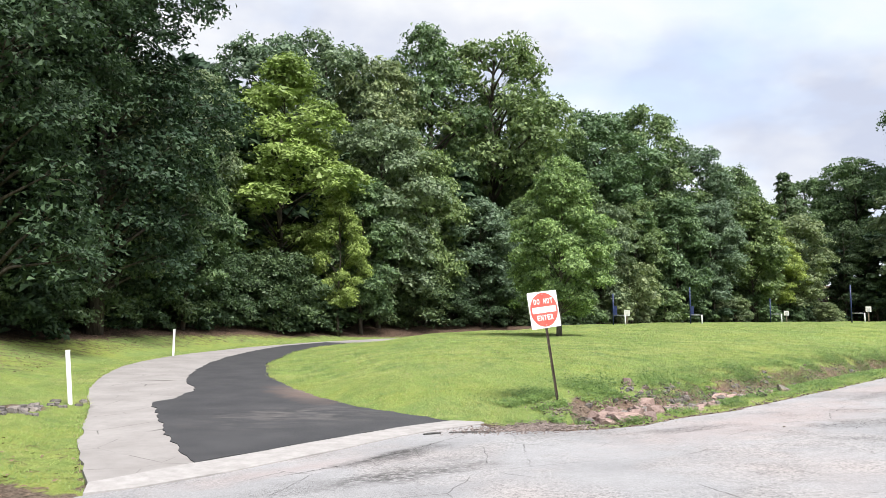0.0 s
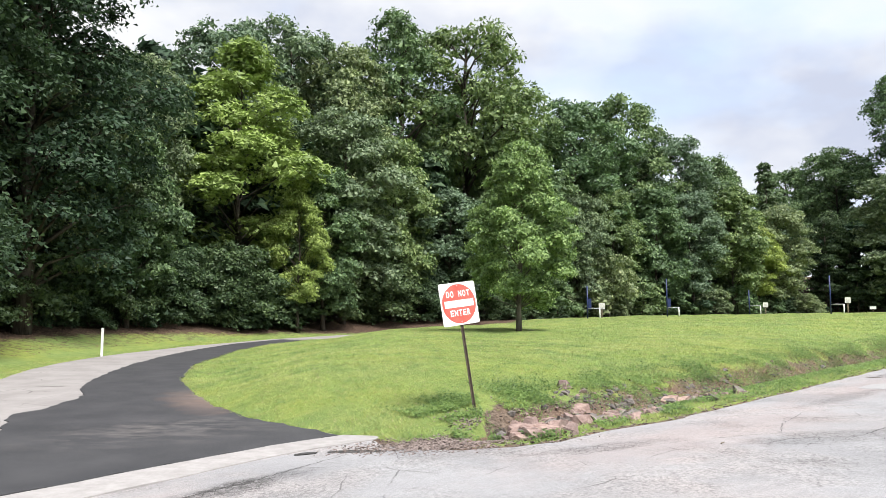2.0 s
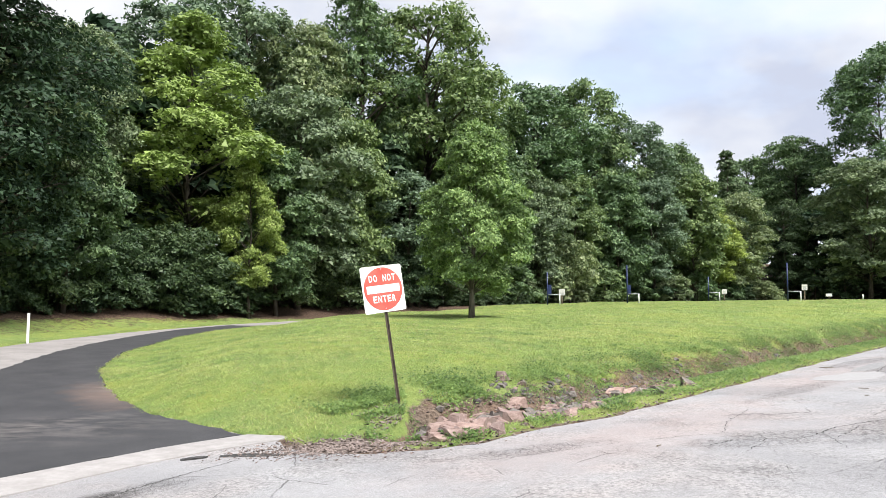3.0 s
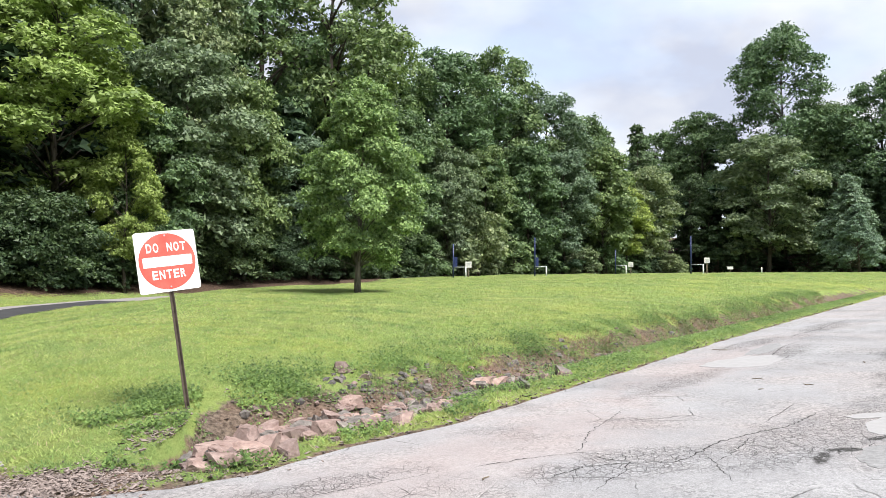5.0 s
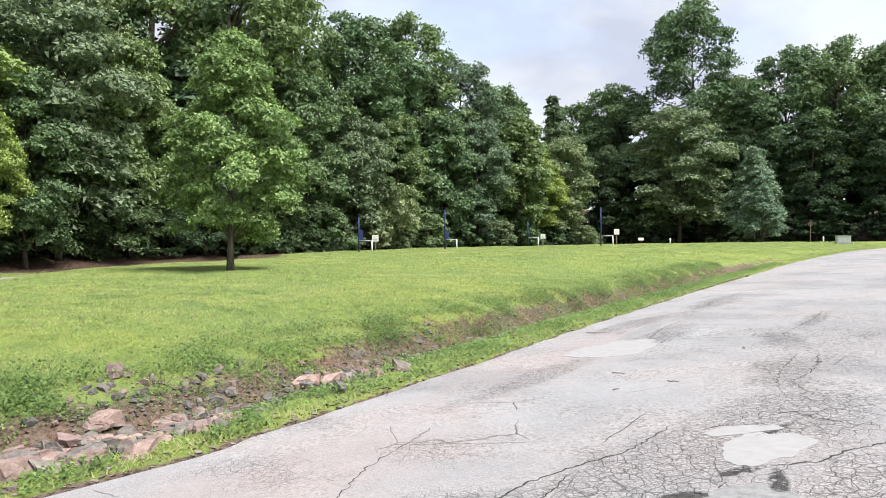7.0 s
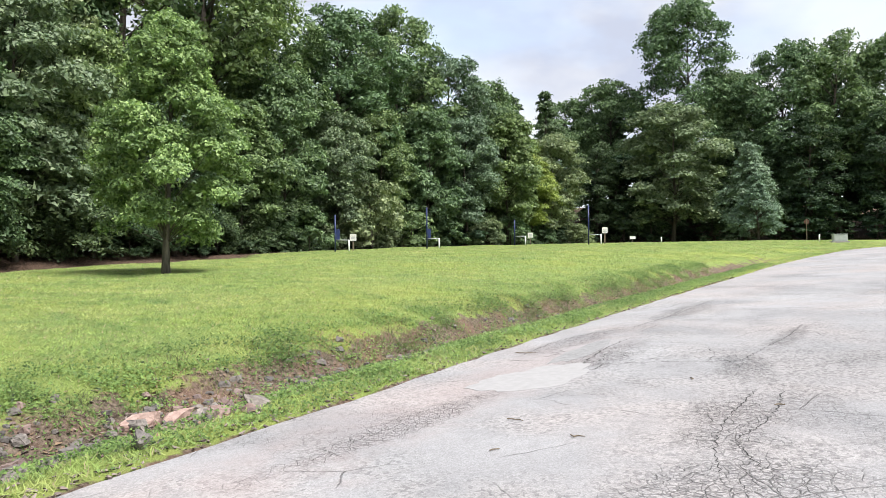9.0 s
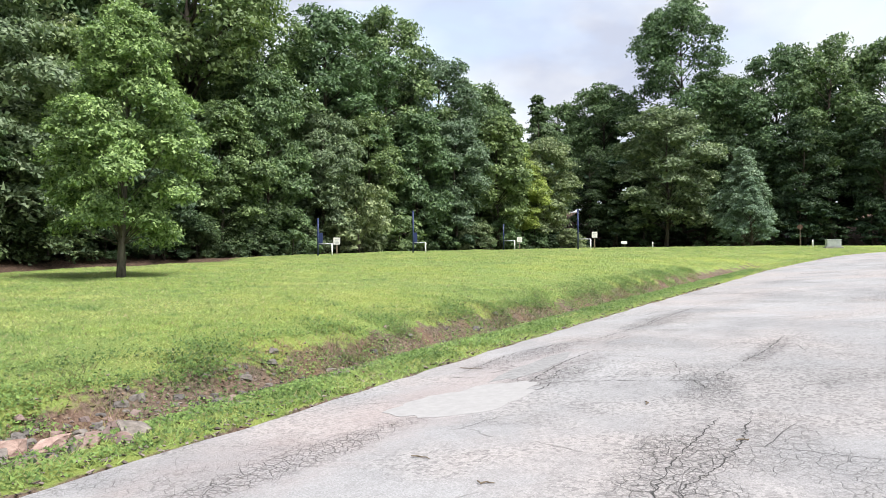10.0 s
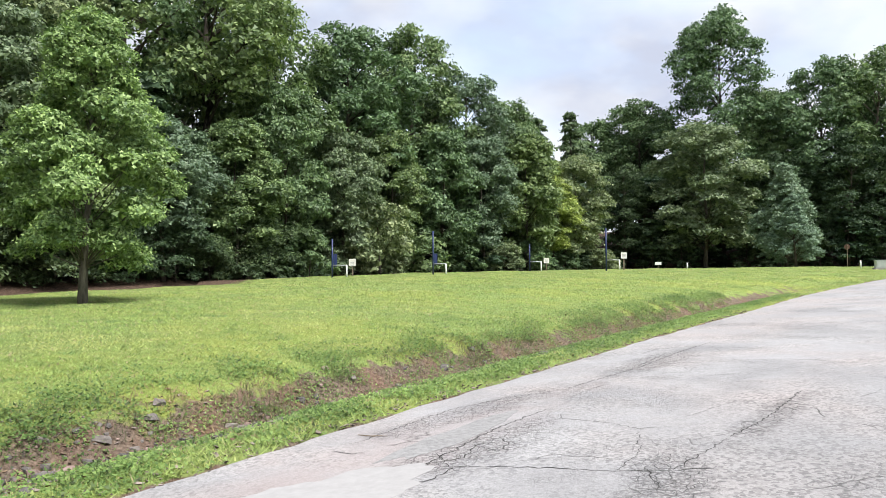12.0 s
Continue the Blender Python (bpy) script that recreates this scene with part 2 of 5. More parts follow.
    for x, y, rx, ry, turn in ((6.5, 12.3, 1.2, 0.6, 15), (8.5, 12.65, 1.9, 0.75, 32), (10.4, 13.5, 1.7, 0.95, 40), (11.6, 15.2, 1.3, 0.5, 50), (12.4, 19.2, 1.9, 0.5, 46), (12.8, 20.9, 2.2, 0.4, 38), (16.4, 23.6, 2.6, 0.55, 43), (9.0, 16.5, 2.0, 0.35, 40), (3.8, 12.4, 1.3, 0.35, 20), (-0.6, 11.0, 1.4, 0.4, 55), (13.4, 17.5, 1.2, 0.4, 60), (15.4, 19.2, 1.6, 0.25, 42), (9.6, 11.9, 1.2, 0.5, 35)):
        s = m.spot(x, y, rx, ry, turn, 0.5, 0.6)
        zone = s if zone is None else m.math("MAXIMUM", zone, s)
    lanes = m.ramp(m.noise(0.45, 5, 0.6), 0.52, 0.62)
    zone = m.math("MAXIMUM", zone, m.math("MULTIPLY", lanes, 0.6))
    crack = m.math("MAXIMUM", m.math("MULTIPLY", m.math("MAXIMUM", net, m.math("MULTIPLY", small, 0.5)), zone), m.math("MULTIPLY", long, m.ramp(m.noise(0.9, 3), 0.48, 0.6)))
    m.color(m.mix(m.math("MULTIPLY", crack, 0.72), base, (0.045, 0.042, 0.040)))
    m.bump(m.math("SUBTRACT", 1.0, crack), 0.8, 0.015).bump(grit, 0.5, 0.008).bump(pit, 0.35, 0.008).bump(mid, 0.25, 0.02)
    return m.m


def drive_material():
    m = Mat("old_drive_paving", rough=0.9, spec=0.2)
    grit = m.noise(90, 3, 0.8)
    base = m.mix(m.ramp(m.noise(0.9, 5), 0.35, 0.65), (0.240, 0.223, 0.214), (0.305, 0.285, 0.274))
    base = m.mix(m.math("MULTIPLY", m.ramp(m.noise(7, 5), 0.45, 0.75), 0.4), base, (0.200, 0.190, 0.183))
    crack = m.ramp(m.voro(0.7, "DISTANCE_TO_EDGE"), 0.0, 0.008, (1, 1, 1), (0, 0, 0))
    crack = m.math("MULTIPLY", crack, m.ramp(m.noise(1.1, 3), 0.45, 0.6))
    for x, y, rx, ry in ((-8.3, 21.4, 0.5, 0.12), (-7.6, 15.6, 0.3, 0.5)):
        base = m.mix(m.spot(x, y, rx, ry, 10, 0.6, 0.6), base, (0.110, 0.100, 0.090))
    m.color(m.mix(crack, base, (0.070, 0.065, 0.060))).bump(grit, 0.35, 0.006)
    return m.m


def tar_material():
    m = Mat("new_dark_asphalt", rough=0.8, spec=0.3)
    grit = m.noise(110, 3, 0.8)
    base = m.mix(m.ramp(m.noise(1.1, 6, 0.6), 0.35, 0.7), (0.036, 0.036, 0.039), (0.060, 0.059, 0.062))
    base = m.mix(m.math("MULTIPLY", m.ramp(grit, 0.3, 0.8), 0.4), base, (0.060, 0.060, 0.063))
    # dust dragged out by wheels over the mouth of the drive
    mp = m.t.nodes.new("ShaderNodeMapping")
    mp.inputs["Rotation"].default_value = (0, 0, radians(50))
    mp.inputs["Scale"].default_value = (1.1, 2.4, 1)
    m.link(m.co, mp.inputs["Vector"])
    streak = m.ramp(m.noise(1.4, 5, 0.6, mp.outputs["Vector"]), 0.46, 0.72)
    near = m.math("MAXIMUM", m.spot(-2.8, 15.0, 2.9, 1.7, 40, 0.9, 0.5), m.math("MULTIPLY", m.spot(-3.9, 19.2, 0.8, 2.2, 28, 0.9, 0.5), 1.0))
    base = m.mix(m.math("MULTIPLY", m.math("MULTIPLY", streak, near), 0.6), base, (0.210, 0.190, 0.178))
    base = m.mix(m.math("MULTIPLY", m.spot(-3.6, 18.6, 0.9, 2.6, 30, 0.9, 0.5), 0.75), base, (0.165, 0.118, 0.098))
    m.color(base).bump(grit, 0.4, 0.006)
    return m.m


def simple(name, a, b, scale=6.0, rough=0.7, metallic=0.0, bump=0.2, dist=0.004, spec=0.4):
    m = Mat(name, rough, metallic, spec)
    n = m.noise(scale, 6, 0.65)
    k = m.ramp(n, 0.35, 0.68)
    m.color(m.mix(k, a, b))
    if bump:
        m.bump(m.noise(scale * 6, 4, 0.7), bump, dist)
    return m.m


def stone_material(name, a, b, c):
    m = Mat(name, rough=0.92, spec=0.2)
    n, f = m.noise(4.0, 6, 0.65), m.noise(26, 5, 0.7)
    tone = m.mix(m.ramp(n, 0.35, 0.65), a, b)
    tone = m.mix(m.math("MULTIPLY", m.ramp(f, 0.45, 0.7), 0.5), tone, c)
    tone = m.mix(1.0, tone, m.ramp(m.island(), 0, 1, (0.72, 0.74, 0.76), (1.22, 1.2, 1.16)), "MULTIPLY")
    tone = m.mix(1.0, tone, m.ramp(m.each(), 0, 1, (0.75, 0.75, 0.76), (1.2, 1.18, 1.15)), "MULTIPLY")
    m.color(tone).bump(n, 0.5, 0.03).bump(f, 0.5, 0.01)
    return m.m


GROUND, ROAD, DRIVE, TAR = ground_material(), road_material(), drive_material(), tar_material()
CONCRETE = simple("pale_concrete", (0.265, 0.250, 0.240), (0.350, 0.332, 0.322), 5, 0.9, bump=0.3)
PATCH = simple("smooth_patch", (0.282, 0.276, 0.274), (0.325, 0.318, 0.316), 9, 0.9, bump=0.3)
FILL = simple("rough_fill", (0.185, 0.183, 0.184), (0.290, 0.287, 0.286), 16, 0.92, bump=0.6, dist=0.01)
RUBBLE = simple("dark_rubble", (0.022, 0.021, 0.020), (0.085, 0.082, 0.080), 14, 0.95, bump=0.6, dist=0.02)
STONE_RED = stone_material("red_stone", (0.215, 0.148, 0.132), (0.345, 0.262, 0.238), (0.150, 0.122, 0.112))
STONE_GREY = stone_material("grey_stone", (0.120, 0.108, 0.102), (0.250, 0.225, 0.208), (0.085, 0.081, 0.078))
SIGN_WHITE = simple("sign_white", (0.70, 0.70, 0.67), (0.82, 0.82, 0.80), 9, 0.45, bump=0.05)
SIGN_RED = simple("sign_red", (0.62, 0.075, 0.055), (0.72, 0.120, 0.090), 5, 0.42, bump=0.05)
POST_STEEL = simple("weathered_post", (0.045, 0.035, 0.028), (0.130, 0.100, 0.075), 10, 0.75, 0.2, 0.4)
MARKER = simple("marker_white", (0.68, 0.68, 0.65), (0.84, 0.84, 0.81), 7, 0.55)
BLUE = simple("blue_enamel", (0.012, 0.020, 0.075), (0.025, 0.040, 0.125), 6, 0.4)
STEEL = simple("grey_steel", (0.30, 0.31, 0.32), (0.45, 0.46, 0.47), 8, 0.45, 0.5)
PANEL = simple("panel_print", (0.62, 0.60, 0.55), (0.78, 0.76, 0.72), 12, 0.5)
INK = simple("grey_print", (0.22, 0.24, 0.26), (0.32, 0.34, 0.36), 10, 0.6)
WOOD = simple("grey_wood", (0.11, 0.085, 0.06), (0.22, 0.18, 0.13), 9, 0.85, bump=0.5)
CABINET = simple("cabinet_grey", (0.33, 0.36, 0.34), (0.42, 0.45, 0.43), 4, 0.55)
LITTER = simple("dry_leaf", (0.110, 0.068, 0.042), (0.280, 0.195, 0.125), 20, 0.85)


# ---- mesh helpers ----
def mesh_from(name, verts, faces, material, smooth=False):
    me = bpy.data.meshes.new(name)
    me.from_pydata(verts, [], faces)
    me.materials.append(material)
    if smooth:
        me.shade_smooth()
    return me


def part(name, bm, material, parent=None, label="", smooth=False):
    me = bpy.data.meshes.new(name)
    bm.normal_update()
    bm.to_mesh(me)
    bm.free()
    me.materials.append(material)
    if smooth:
        me.shade_smooth()
    ob = new(name, me)
    ob.parent = parent
    if label:
        ob["label"] = label
    return ob


def box(w, d, h, at=(0, 0, 0), bevel=0.0, turn=None):
    """A block that stands on at."""
    bm = bmesh.new()
    bmesh.ops.create_cube(bm, size=1.0)
    bmesh.ops.scale(bm, vec=(w, d, h), verts=bm.verts)
    bmesh.ops.translate(bm, vec=(0, 0, h / 2), verts=bm.verts)
    if bevel:
        bmesh.ops.bevel(bm, geom=bm.edges[:], offset=bevel, segments=2, affect="EDGES", profile=0.6)
    if turn is not None:
        bmesh.ops.transform(bm, matrix=turn, verts=bm.verts)
    bmesh.ops.translate(bm, vec=at, verts=bm.verts)
    return bm


def tube(bm, pts, radii, sides=7):
    """A tapered tube along the points."""
    rings = []
    for i, p in enumerate(pts):
        a, b = Vector(pts[max(i - 1, 0)]), Vector(pts[min(i + 1, len(pts) - 1)])
        q = (b - a).to_track_quat("Z", "Y")
        rings.append([bm.verts.new(Vector(p) + q @ Vector((radii[i] * math.cos(k * math.tau / sides), radii[i] * math.sin(k * math.tau / sides), 0))) for k in range(sides)])
    for r0, r1 in zip(rings, rings[1:]):
        for k in range(sides):
            bm.faces.new((r0[k], r0[(k + 1) % sides], r1[(k + 1) % sides], r1[k]))
    bm.faces.new(rings[0][::-1])
    bm.faces.new(rings[-1])


def empty(name, m, label, category, group=""):
    ob = new(name)
    ob.empty_display_size = 0.2
    ob.matrix_basis = m
    return tagged(ob, label, category, group)


# ---- plan ----
def line(text):
    return [tuple(float(v) for v in p.split(",")) for p in text.split()]


EDGE = line("0.75,13.5 1.3,12.95 1.9,12.68 2.6,12.75 3.3,13.0 4.1,13.8 5.2,14.5 6,15.3 8.1,17.35 10,19.2 12,21.25 18,26.95 24,32.4 30,38.0 36,42.9 43,48.2 51,52.6 60,55.2 74,56.5")
RIGHT = line("76,45 62,44 50,40 40,33 20,13.5 9,1 2,-10 -4,-16")
CURB_LOW = line("-20,-10 -12,-1 -6.5,5.6 -4.0,8.92 -3.55,9.22 -2.74,10.05 -1.57,11.6 -0.84,12.72 -0.22,13.45 0.57,14.05")
CURB_TOP = line("0.66,14.22 0.58,14.36 0.06,14.45 -0.91,13.53 -2.4,11.59 -3.36,10.33 -4.12,9.25")
DRIVE_L = line("-4.1,9.2 -5.6,11.8 -7.5,15.8 -9.3,19.2 -10.7,22.7 -11.7,26 -12.15,28.6 -12.3,31 -12.2,33.6 -11.3,39.4 -9.2,46 -6,52 -2,56.5 4,61")
DRIVE_R = line("0.08,14.46 -0.5,14.95 -2.1,16.35 -3.2,17.9 -4.1,19.5 -5.6,22.6 -6.44,25.3 -7.2,28.2 -7.5,31 -8.0,36 -7.8,41 -6.8,45.5 -4,50 -0.4,54 5.4,58.5")
DARK_L = line("-3.3,10.46 -3.85,11.3 -4.25,12.0 -5.0,13.5 -6.3,16.1 -6.5,16.6 -6.3,17.2 -6.45,18.6 -6.62,19.5 -7.3,20.6 -8.0,22.6 -8.68,25 -9.3,28 -9.75,31.3 -10,36 -9.8,41 -8.4,46")


def road_z(x, y):
    p = -0.1 + 0.052 * np.asarray(x, float) - 0.0125 * np.asarray(y, float)
    return np.where(p < 1.5, p, 1.5 + 0.5 * (1 - np.exp(-np.maximum(p - 1.5, 0) / 0.5)))


def drive_z(x, y):
    return -0.30 + 0.022 * (np.asarray(y, float) - 12) + 0 * np.asarray(x, float)


def nearest(px, py, poly):
    """Distance to a polyline and the nearest point on it."""
    best = np.full(px.shape, 1e9)
    nx, ny = np.zeros_like(px), np.zeros_like(py)
    for (ax, ay), (bx, by) in zip(poly, poly[1:]):
        dx, dy = bx - ax, by - ay
        t = np.clip(((px - ax) * dx + (py - ay) * dy) / (dx * dx + dy * dy), 0, 1)
        qx, qy = ax + t * dx, ay + t * dy
        d = np.hypot(px - qx, py - qy)
        k = d < best
        best, nx, ny = np.where(k, d, best), np.where(k, qx, nx), np.where(k, qy, ny)
    return best, nx, ny


def inside(px, py, poly):
    hit = np.zeros(px.shape, bool)
    for (ax, ay), (bx, by) in zip(poly, poly[1:] + poly[:1]):
        if ay != by:
            hit ^= ((ay > py) != (by > py)) & (px < (bx - ax) * (py - ay) / (by - ay) + ax)
    return hit


def smooth(u):
    u = np.clip(u, 0, 1)
    return u * u * (3 - 2 * u)


ROAD_POLY = CURB_LOW + EDGE + RIGHT
DRIVE_POLY = DRIVE_L[1:] + DRIVE_R[:0:-1] + [(0.04, 14.47), (-0.92, 13.54), (-2.41, 11.6), (-3.37, 10.34), (-4.13, 9.26)]
LEFT_POLY = [(-4.0, 8.92), (-6.5, 5.6), (-12, -1), (-20, -10), (-900, -400), (-900, 900), (-30, 900), (4, 61)] + DRIVE_L[::-1]


def lump(x, y):
    return 0.035 * np.sin(x * 0.9 + 1.3 * np.sin(y * 0.31)) * np.sin(y * 0.7 + 0.8) + 0.02 * np.sin(x * 2.3 + y * 1.1) * np.sin(y * 1.9 - x * 0.7)


def ground_z(x, y, cover=False):
    """Height of the ground sheet and what covers it (bare soil, leaf litter)."""
    x, y = np.atleast_1d(np.asarray(x, float)), np.atleast_1d(np.asarray(y, float))
    d, ex, ey = nearest(x, y, EDGE)
    d2, rx, ry = nearest(x, y, ROAD_POLY + ROAD_POLY[:1])
    in_road, in_drive, left = inside(x, y, ROAD_POLY), inside(x, y, DRIVE_POLY), inside(x, y, LEFT_POLY)
    left = (left | ((x < -3) & (y < 11))) & ~in_drive
    e_r, qx, qy = nearest(x, y, DRIVE_R)
    e_l, lx, ly = nearest(x, y, DRIVE_L)
    rise = 0.88 * (1 - np.exp(-(d / 7.5) ** 1.3))
    run = smooth((ex - 1.0) / 1.5) * (1 - smooth((ex - 30) / 14))
    depth = 0.24 + 0.14 * smooth((ex - 8) / 5)
    mid = 1.8 + 0.5 * smooth((ex - 4) / 8)
    ditch = -depth * run * np.exp(-((d - mid) / 0.8) ** 2)
    ditch = ditch - 0.13 * run * smooth((d - 0.5) / 1.0) * (1 - smooth((d - mid - 0.3 - 0.12 * np.sin(ex * 1.7) - 0.08 * np.sin(ex * 4.1)) / 0.28))
    along_z = np.maximum((x + y - 9.2) / 2, 1.5)
    base = road_z(along_z, along_z + 9.2)
    base = road_z(x, y) + (base - road_z(x, y)) * smooth(d / 6)
    base = np.where(ex > 36, road_z(ex, ey), base)
    fall = 0.0068 * np.clip(y - 20, 0, 60) * smooth(d / 6)
    lawn = base + rise - fall + ditch + lump(x, y) * smooth(d / 3)
    lawn = drive_z(x, y) + (lawn - drive_z(x, y)) * smooth(e_r / (1.2 + 6.3 * smooth((y - 15) / 14)))
    bank = drive_z(lx, ly) + 1.15 * smooth(e_l / 8.0) + lump(x, y) * smooth(e_l / 2)
    bank = road_z(rx, ry) + (bank - road_z(rx, ry)) * smooth(d2 / 3.0)
    other = road_z(rx, ry) + 0.02 + lump(x, y) * smooth(d2 / 3)
    right_side = (nearest(x, y, RIGHT)[0] < d) | (y < 5)
    z = np.where(left, bank, np.where(right_side, other, lawn))
    deep = nearest(x, y, FOREST)[0] * inside(x, y, WOODS)
    z = z + 8 * smooth((deep - 9) / 45)
    z = np.where(inside(x, y, CURB_POLY), np.minimum(road_z(x, y), drive_z(x, y)) - 0.07, z)
    z = np.where(in_drive | (nearest(x, y, CURB_TOP[2:])[0] < 0.16), drive_z(x, y) - 0.09, z)
    z = np.where(in_road, road_z(x, y) - 0.07, z)
    if not cover:
        return z
    soil = run * np.exp(-((d - mid) / (0.95 + 0.25 * smooth((7 - ex) / 3))) ** 2) * (0.86 + 0.1 * smooth((7 - ex) / 3)) * (~left) + 0.55 * np.exp(-(d2 / 0.2) ** 2)
    soil = soil + 0.42 * np.exp(-(np.minimum(e_r, 9) / 0.5) ** 2) * smooth((y - 17) / 3) * (1 - smooth((y - 32) / 6)) * (~left)
    soil = soil + 0.9 * np.exp(-((x - 1.5) / 0.9) ** 2 - ((y - 13.3) / 0.42) ** 2)
    litter = 0.40 * left * smooth((e_l - 0.8) / 1.5) * smooth((y - 16) / 6) + 0.32 * left * (1 - smooth((y - 11) / 3))
    litter = litter + 0.3 * (~left) * np.exp(-((e_r - 0.25) / 0.4) ** 2) * smooth((y - 17) / 3) * (1 - smooth((y - 34) / 6))
    soil = soil + 1.0 * np.exp(-((x + 8.35) / 0.55) ** 2 - ((y - 14.7) / 0.9) ** 2) + 0.9 * np.exp(-((x + 4.9) / 0.7) ** 2 - ((y - 8.9) / 0.5) ** 2)
    edge = nearest(x, y, FOREST)[0]
    woods = inside(x, y, WOODS)
    litter = np.maximum(litter, np.where(woods, 1.0, 0.75 * np.exp(-edge / 1.6)))
    return z, np.where(in_road | in_drive, 1.0, soil), litter


FOREST = line("-60,4 -30,16 -19,22 -17.2,30 -16.5,38 -13.5,45 -9,52 -3,57 4,62 10,68 17,77 26,86 38,94 50,100 62,99 74,97 90,88 120,75 260,60")
WOODS = FOREST + [(900, 60), (900, 900), (-900, 900), (-900, 4)]
CURB_POLY = CURB_TOP + CURB_LOW[3:]


def gz(x, y):
    return float(ground_z(x, y)[0])


def axis(a, b, step, far, grow=1.22):
    core = list(np.arange(a, b + step / 2, step))
    lo, hi, s = [], [], step
    while core[-1] + sum(hi) < far:
        s = min(s * grow, 120)
        hi.append(s)
    out = list(core)
    for v in hi:
        out.append(out[-1] + v)
        out.insert(0, out[0] - v)
    return np.array(out)


def build_ground():
    xs, ys = axis(-14, 26, 0.2, 900, 1.1), axis(7, 38, 0.2, 900, 1.1)
    X, Y = np.meshgrid(xs, ys)
    z, soil, litter = ground_z(X.ravel(), Y.ravel(), True)
    n, m = len(xs), len(ys)
    verts = np.column_stack((X.ravel(), Y.ravel(), z))
    i = (np.arange(m - 1)[:, None] * n + np.arange(n - 1)[None]).ravel()
    faces = np.column_stack((i, i + 1, i + n + 1, i + n))
    me = mesh_from("ground", verts.tolist(), faces.tolist(), GROUND, True)
    at = me.color_attributes.new("cover", "FLOAT_COLOR", "POINT")
    at.data.foreach_set("color", np.column_stack((soil, litter, 0 * soil, 0 * soil + 1)).ravel())
    tagged(new("ground", me), "mown lawn rising to the woods, with a stony ditch", "ground", kind="structure")


def resample(poly, step, wobble, seed, closed=True):
    rng = random.Random(seed)
    out = []
    pts = poly + poly[:1] if closed else poly
    for (ax, ay), (bx, by) in zip(pts, pts[1:]):
        length = math.hypot(bx - ax, by - ay)
        k = max(1, int(length / step))
        for j in range(k):
            t = j / k
            w = rng.uniform(-wobble, wobble) if j else 0.3 * rng.uniform(-wobble, wobble)
            out.append((ax + (bx - ax) * t - (by - ay) / length * w, ay + (by - ay) * t + (bx - ax) / length * w))
    return out


def slab(name, poly, zf, thick, material, lift=0.0, parent=None, cuts=0):
    """A paved sheet with a real edge, lying on zf."""
    bm = bmesh.new()
    bm.faces.new([bm.verts.new((x, y, 0)) for x, y in poly])
    for k in range(cuts):
        bmesh.ops.bisect_plane(bm, geom=bm.verts[:] + bm.edges[:] + bm.faces[:], plane_co=(40 + 2.5 * k, 48 + 1.2 * k, 0), plane_no=(0.8, 0.6, 0))
    bmesh.ops.triangulate(bm, faces=bm.faces[:])
    bmesh.ops.recalc_face_normals(bm, faces=bm.faces[:])
    if sum(f.normal.z for f in bm.faces) < 0:
        bmesh.ops.reverse_faces(bm, faces=bm.faces[:])
    top = bm.faces[:]
    rim = [e for e in bm.edges if e.is_boundary]
    low = {}
    for v in {v for e in rim for v in e.verts}:
        low[v] = bm.verts.new((v.co.x, v.co.y, -1.0))
    for e in rim:
        a, b = e.verts
        bm.faces.new((a, b, low[b], low[a]))
    for v in bm.verts:
        h = float(zf(v.co.x, v.co.y)) + lift
        v.co.z = h - (thick if v.co.z < -0.5 else 0)
    bmesh.ops.recalc_face_normals(bm, faces=bm.faces[:])
    ob = part(name, bm, material, parent)
    return ob


build_ground()
tagged(slab("road", resample(ROAD_POLY, 0.35, 0.05, 1), road_z, 0.2, ROAD, cuts=14), "pale worn asphalt road with cracks and patches", "road", kind="structure")
tagged(slab("drive", resample(DRIVE_POLY, 0.4, 0.04, 2), drive_z, 0.2, DRIVE), "pale old paved drive curving to the woods", "drive", kind="structure")
inner = [(x + 0.04, y) for x, y in DRIVE_R[1:12]]
tagged(slab("drive_overlay", resample(DARK_L + inner[::-1] + [(0.0, 14.46), (-0.94, 13.55), (-2.43, 11.61)], 0.22, 0.06, 3), drive_z, 0.03, TAR, 0.014), "fresh dark asphalt layer on the drive", "asphalt", kind="structure")


def curb_z(x, y):
    k = np.clip(nearest(np.atleast_1d(float(x)), np.atleast_1d(float(y)), CURB_TOP[1:])[0][0] / 0.45, 0, 1)
    return (1 - k) * (drive_z(x, y) + 0.02) + k * (road_z(x, y) + 0.015)


tagged(slab("drive_threshold", resample(CURB_POLY, 0.3, 0.02, 4), curb_z, 0.2, CONCRETE), "pale concrete strip across the mouth of the drive", "kerb", kind="structure")


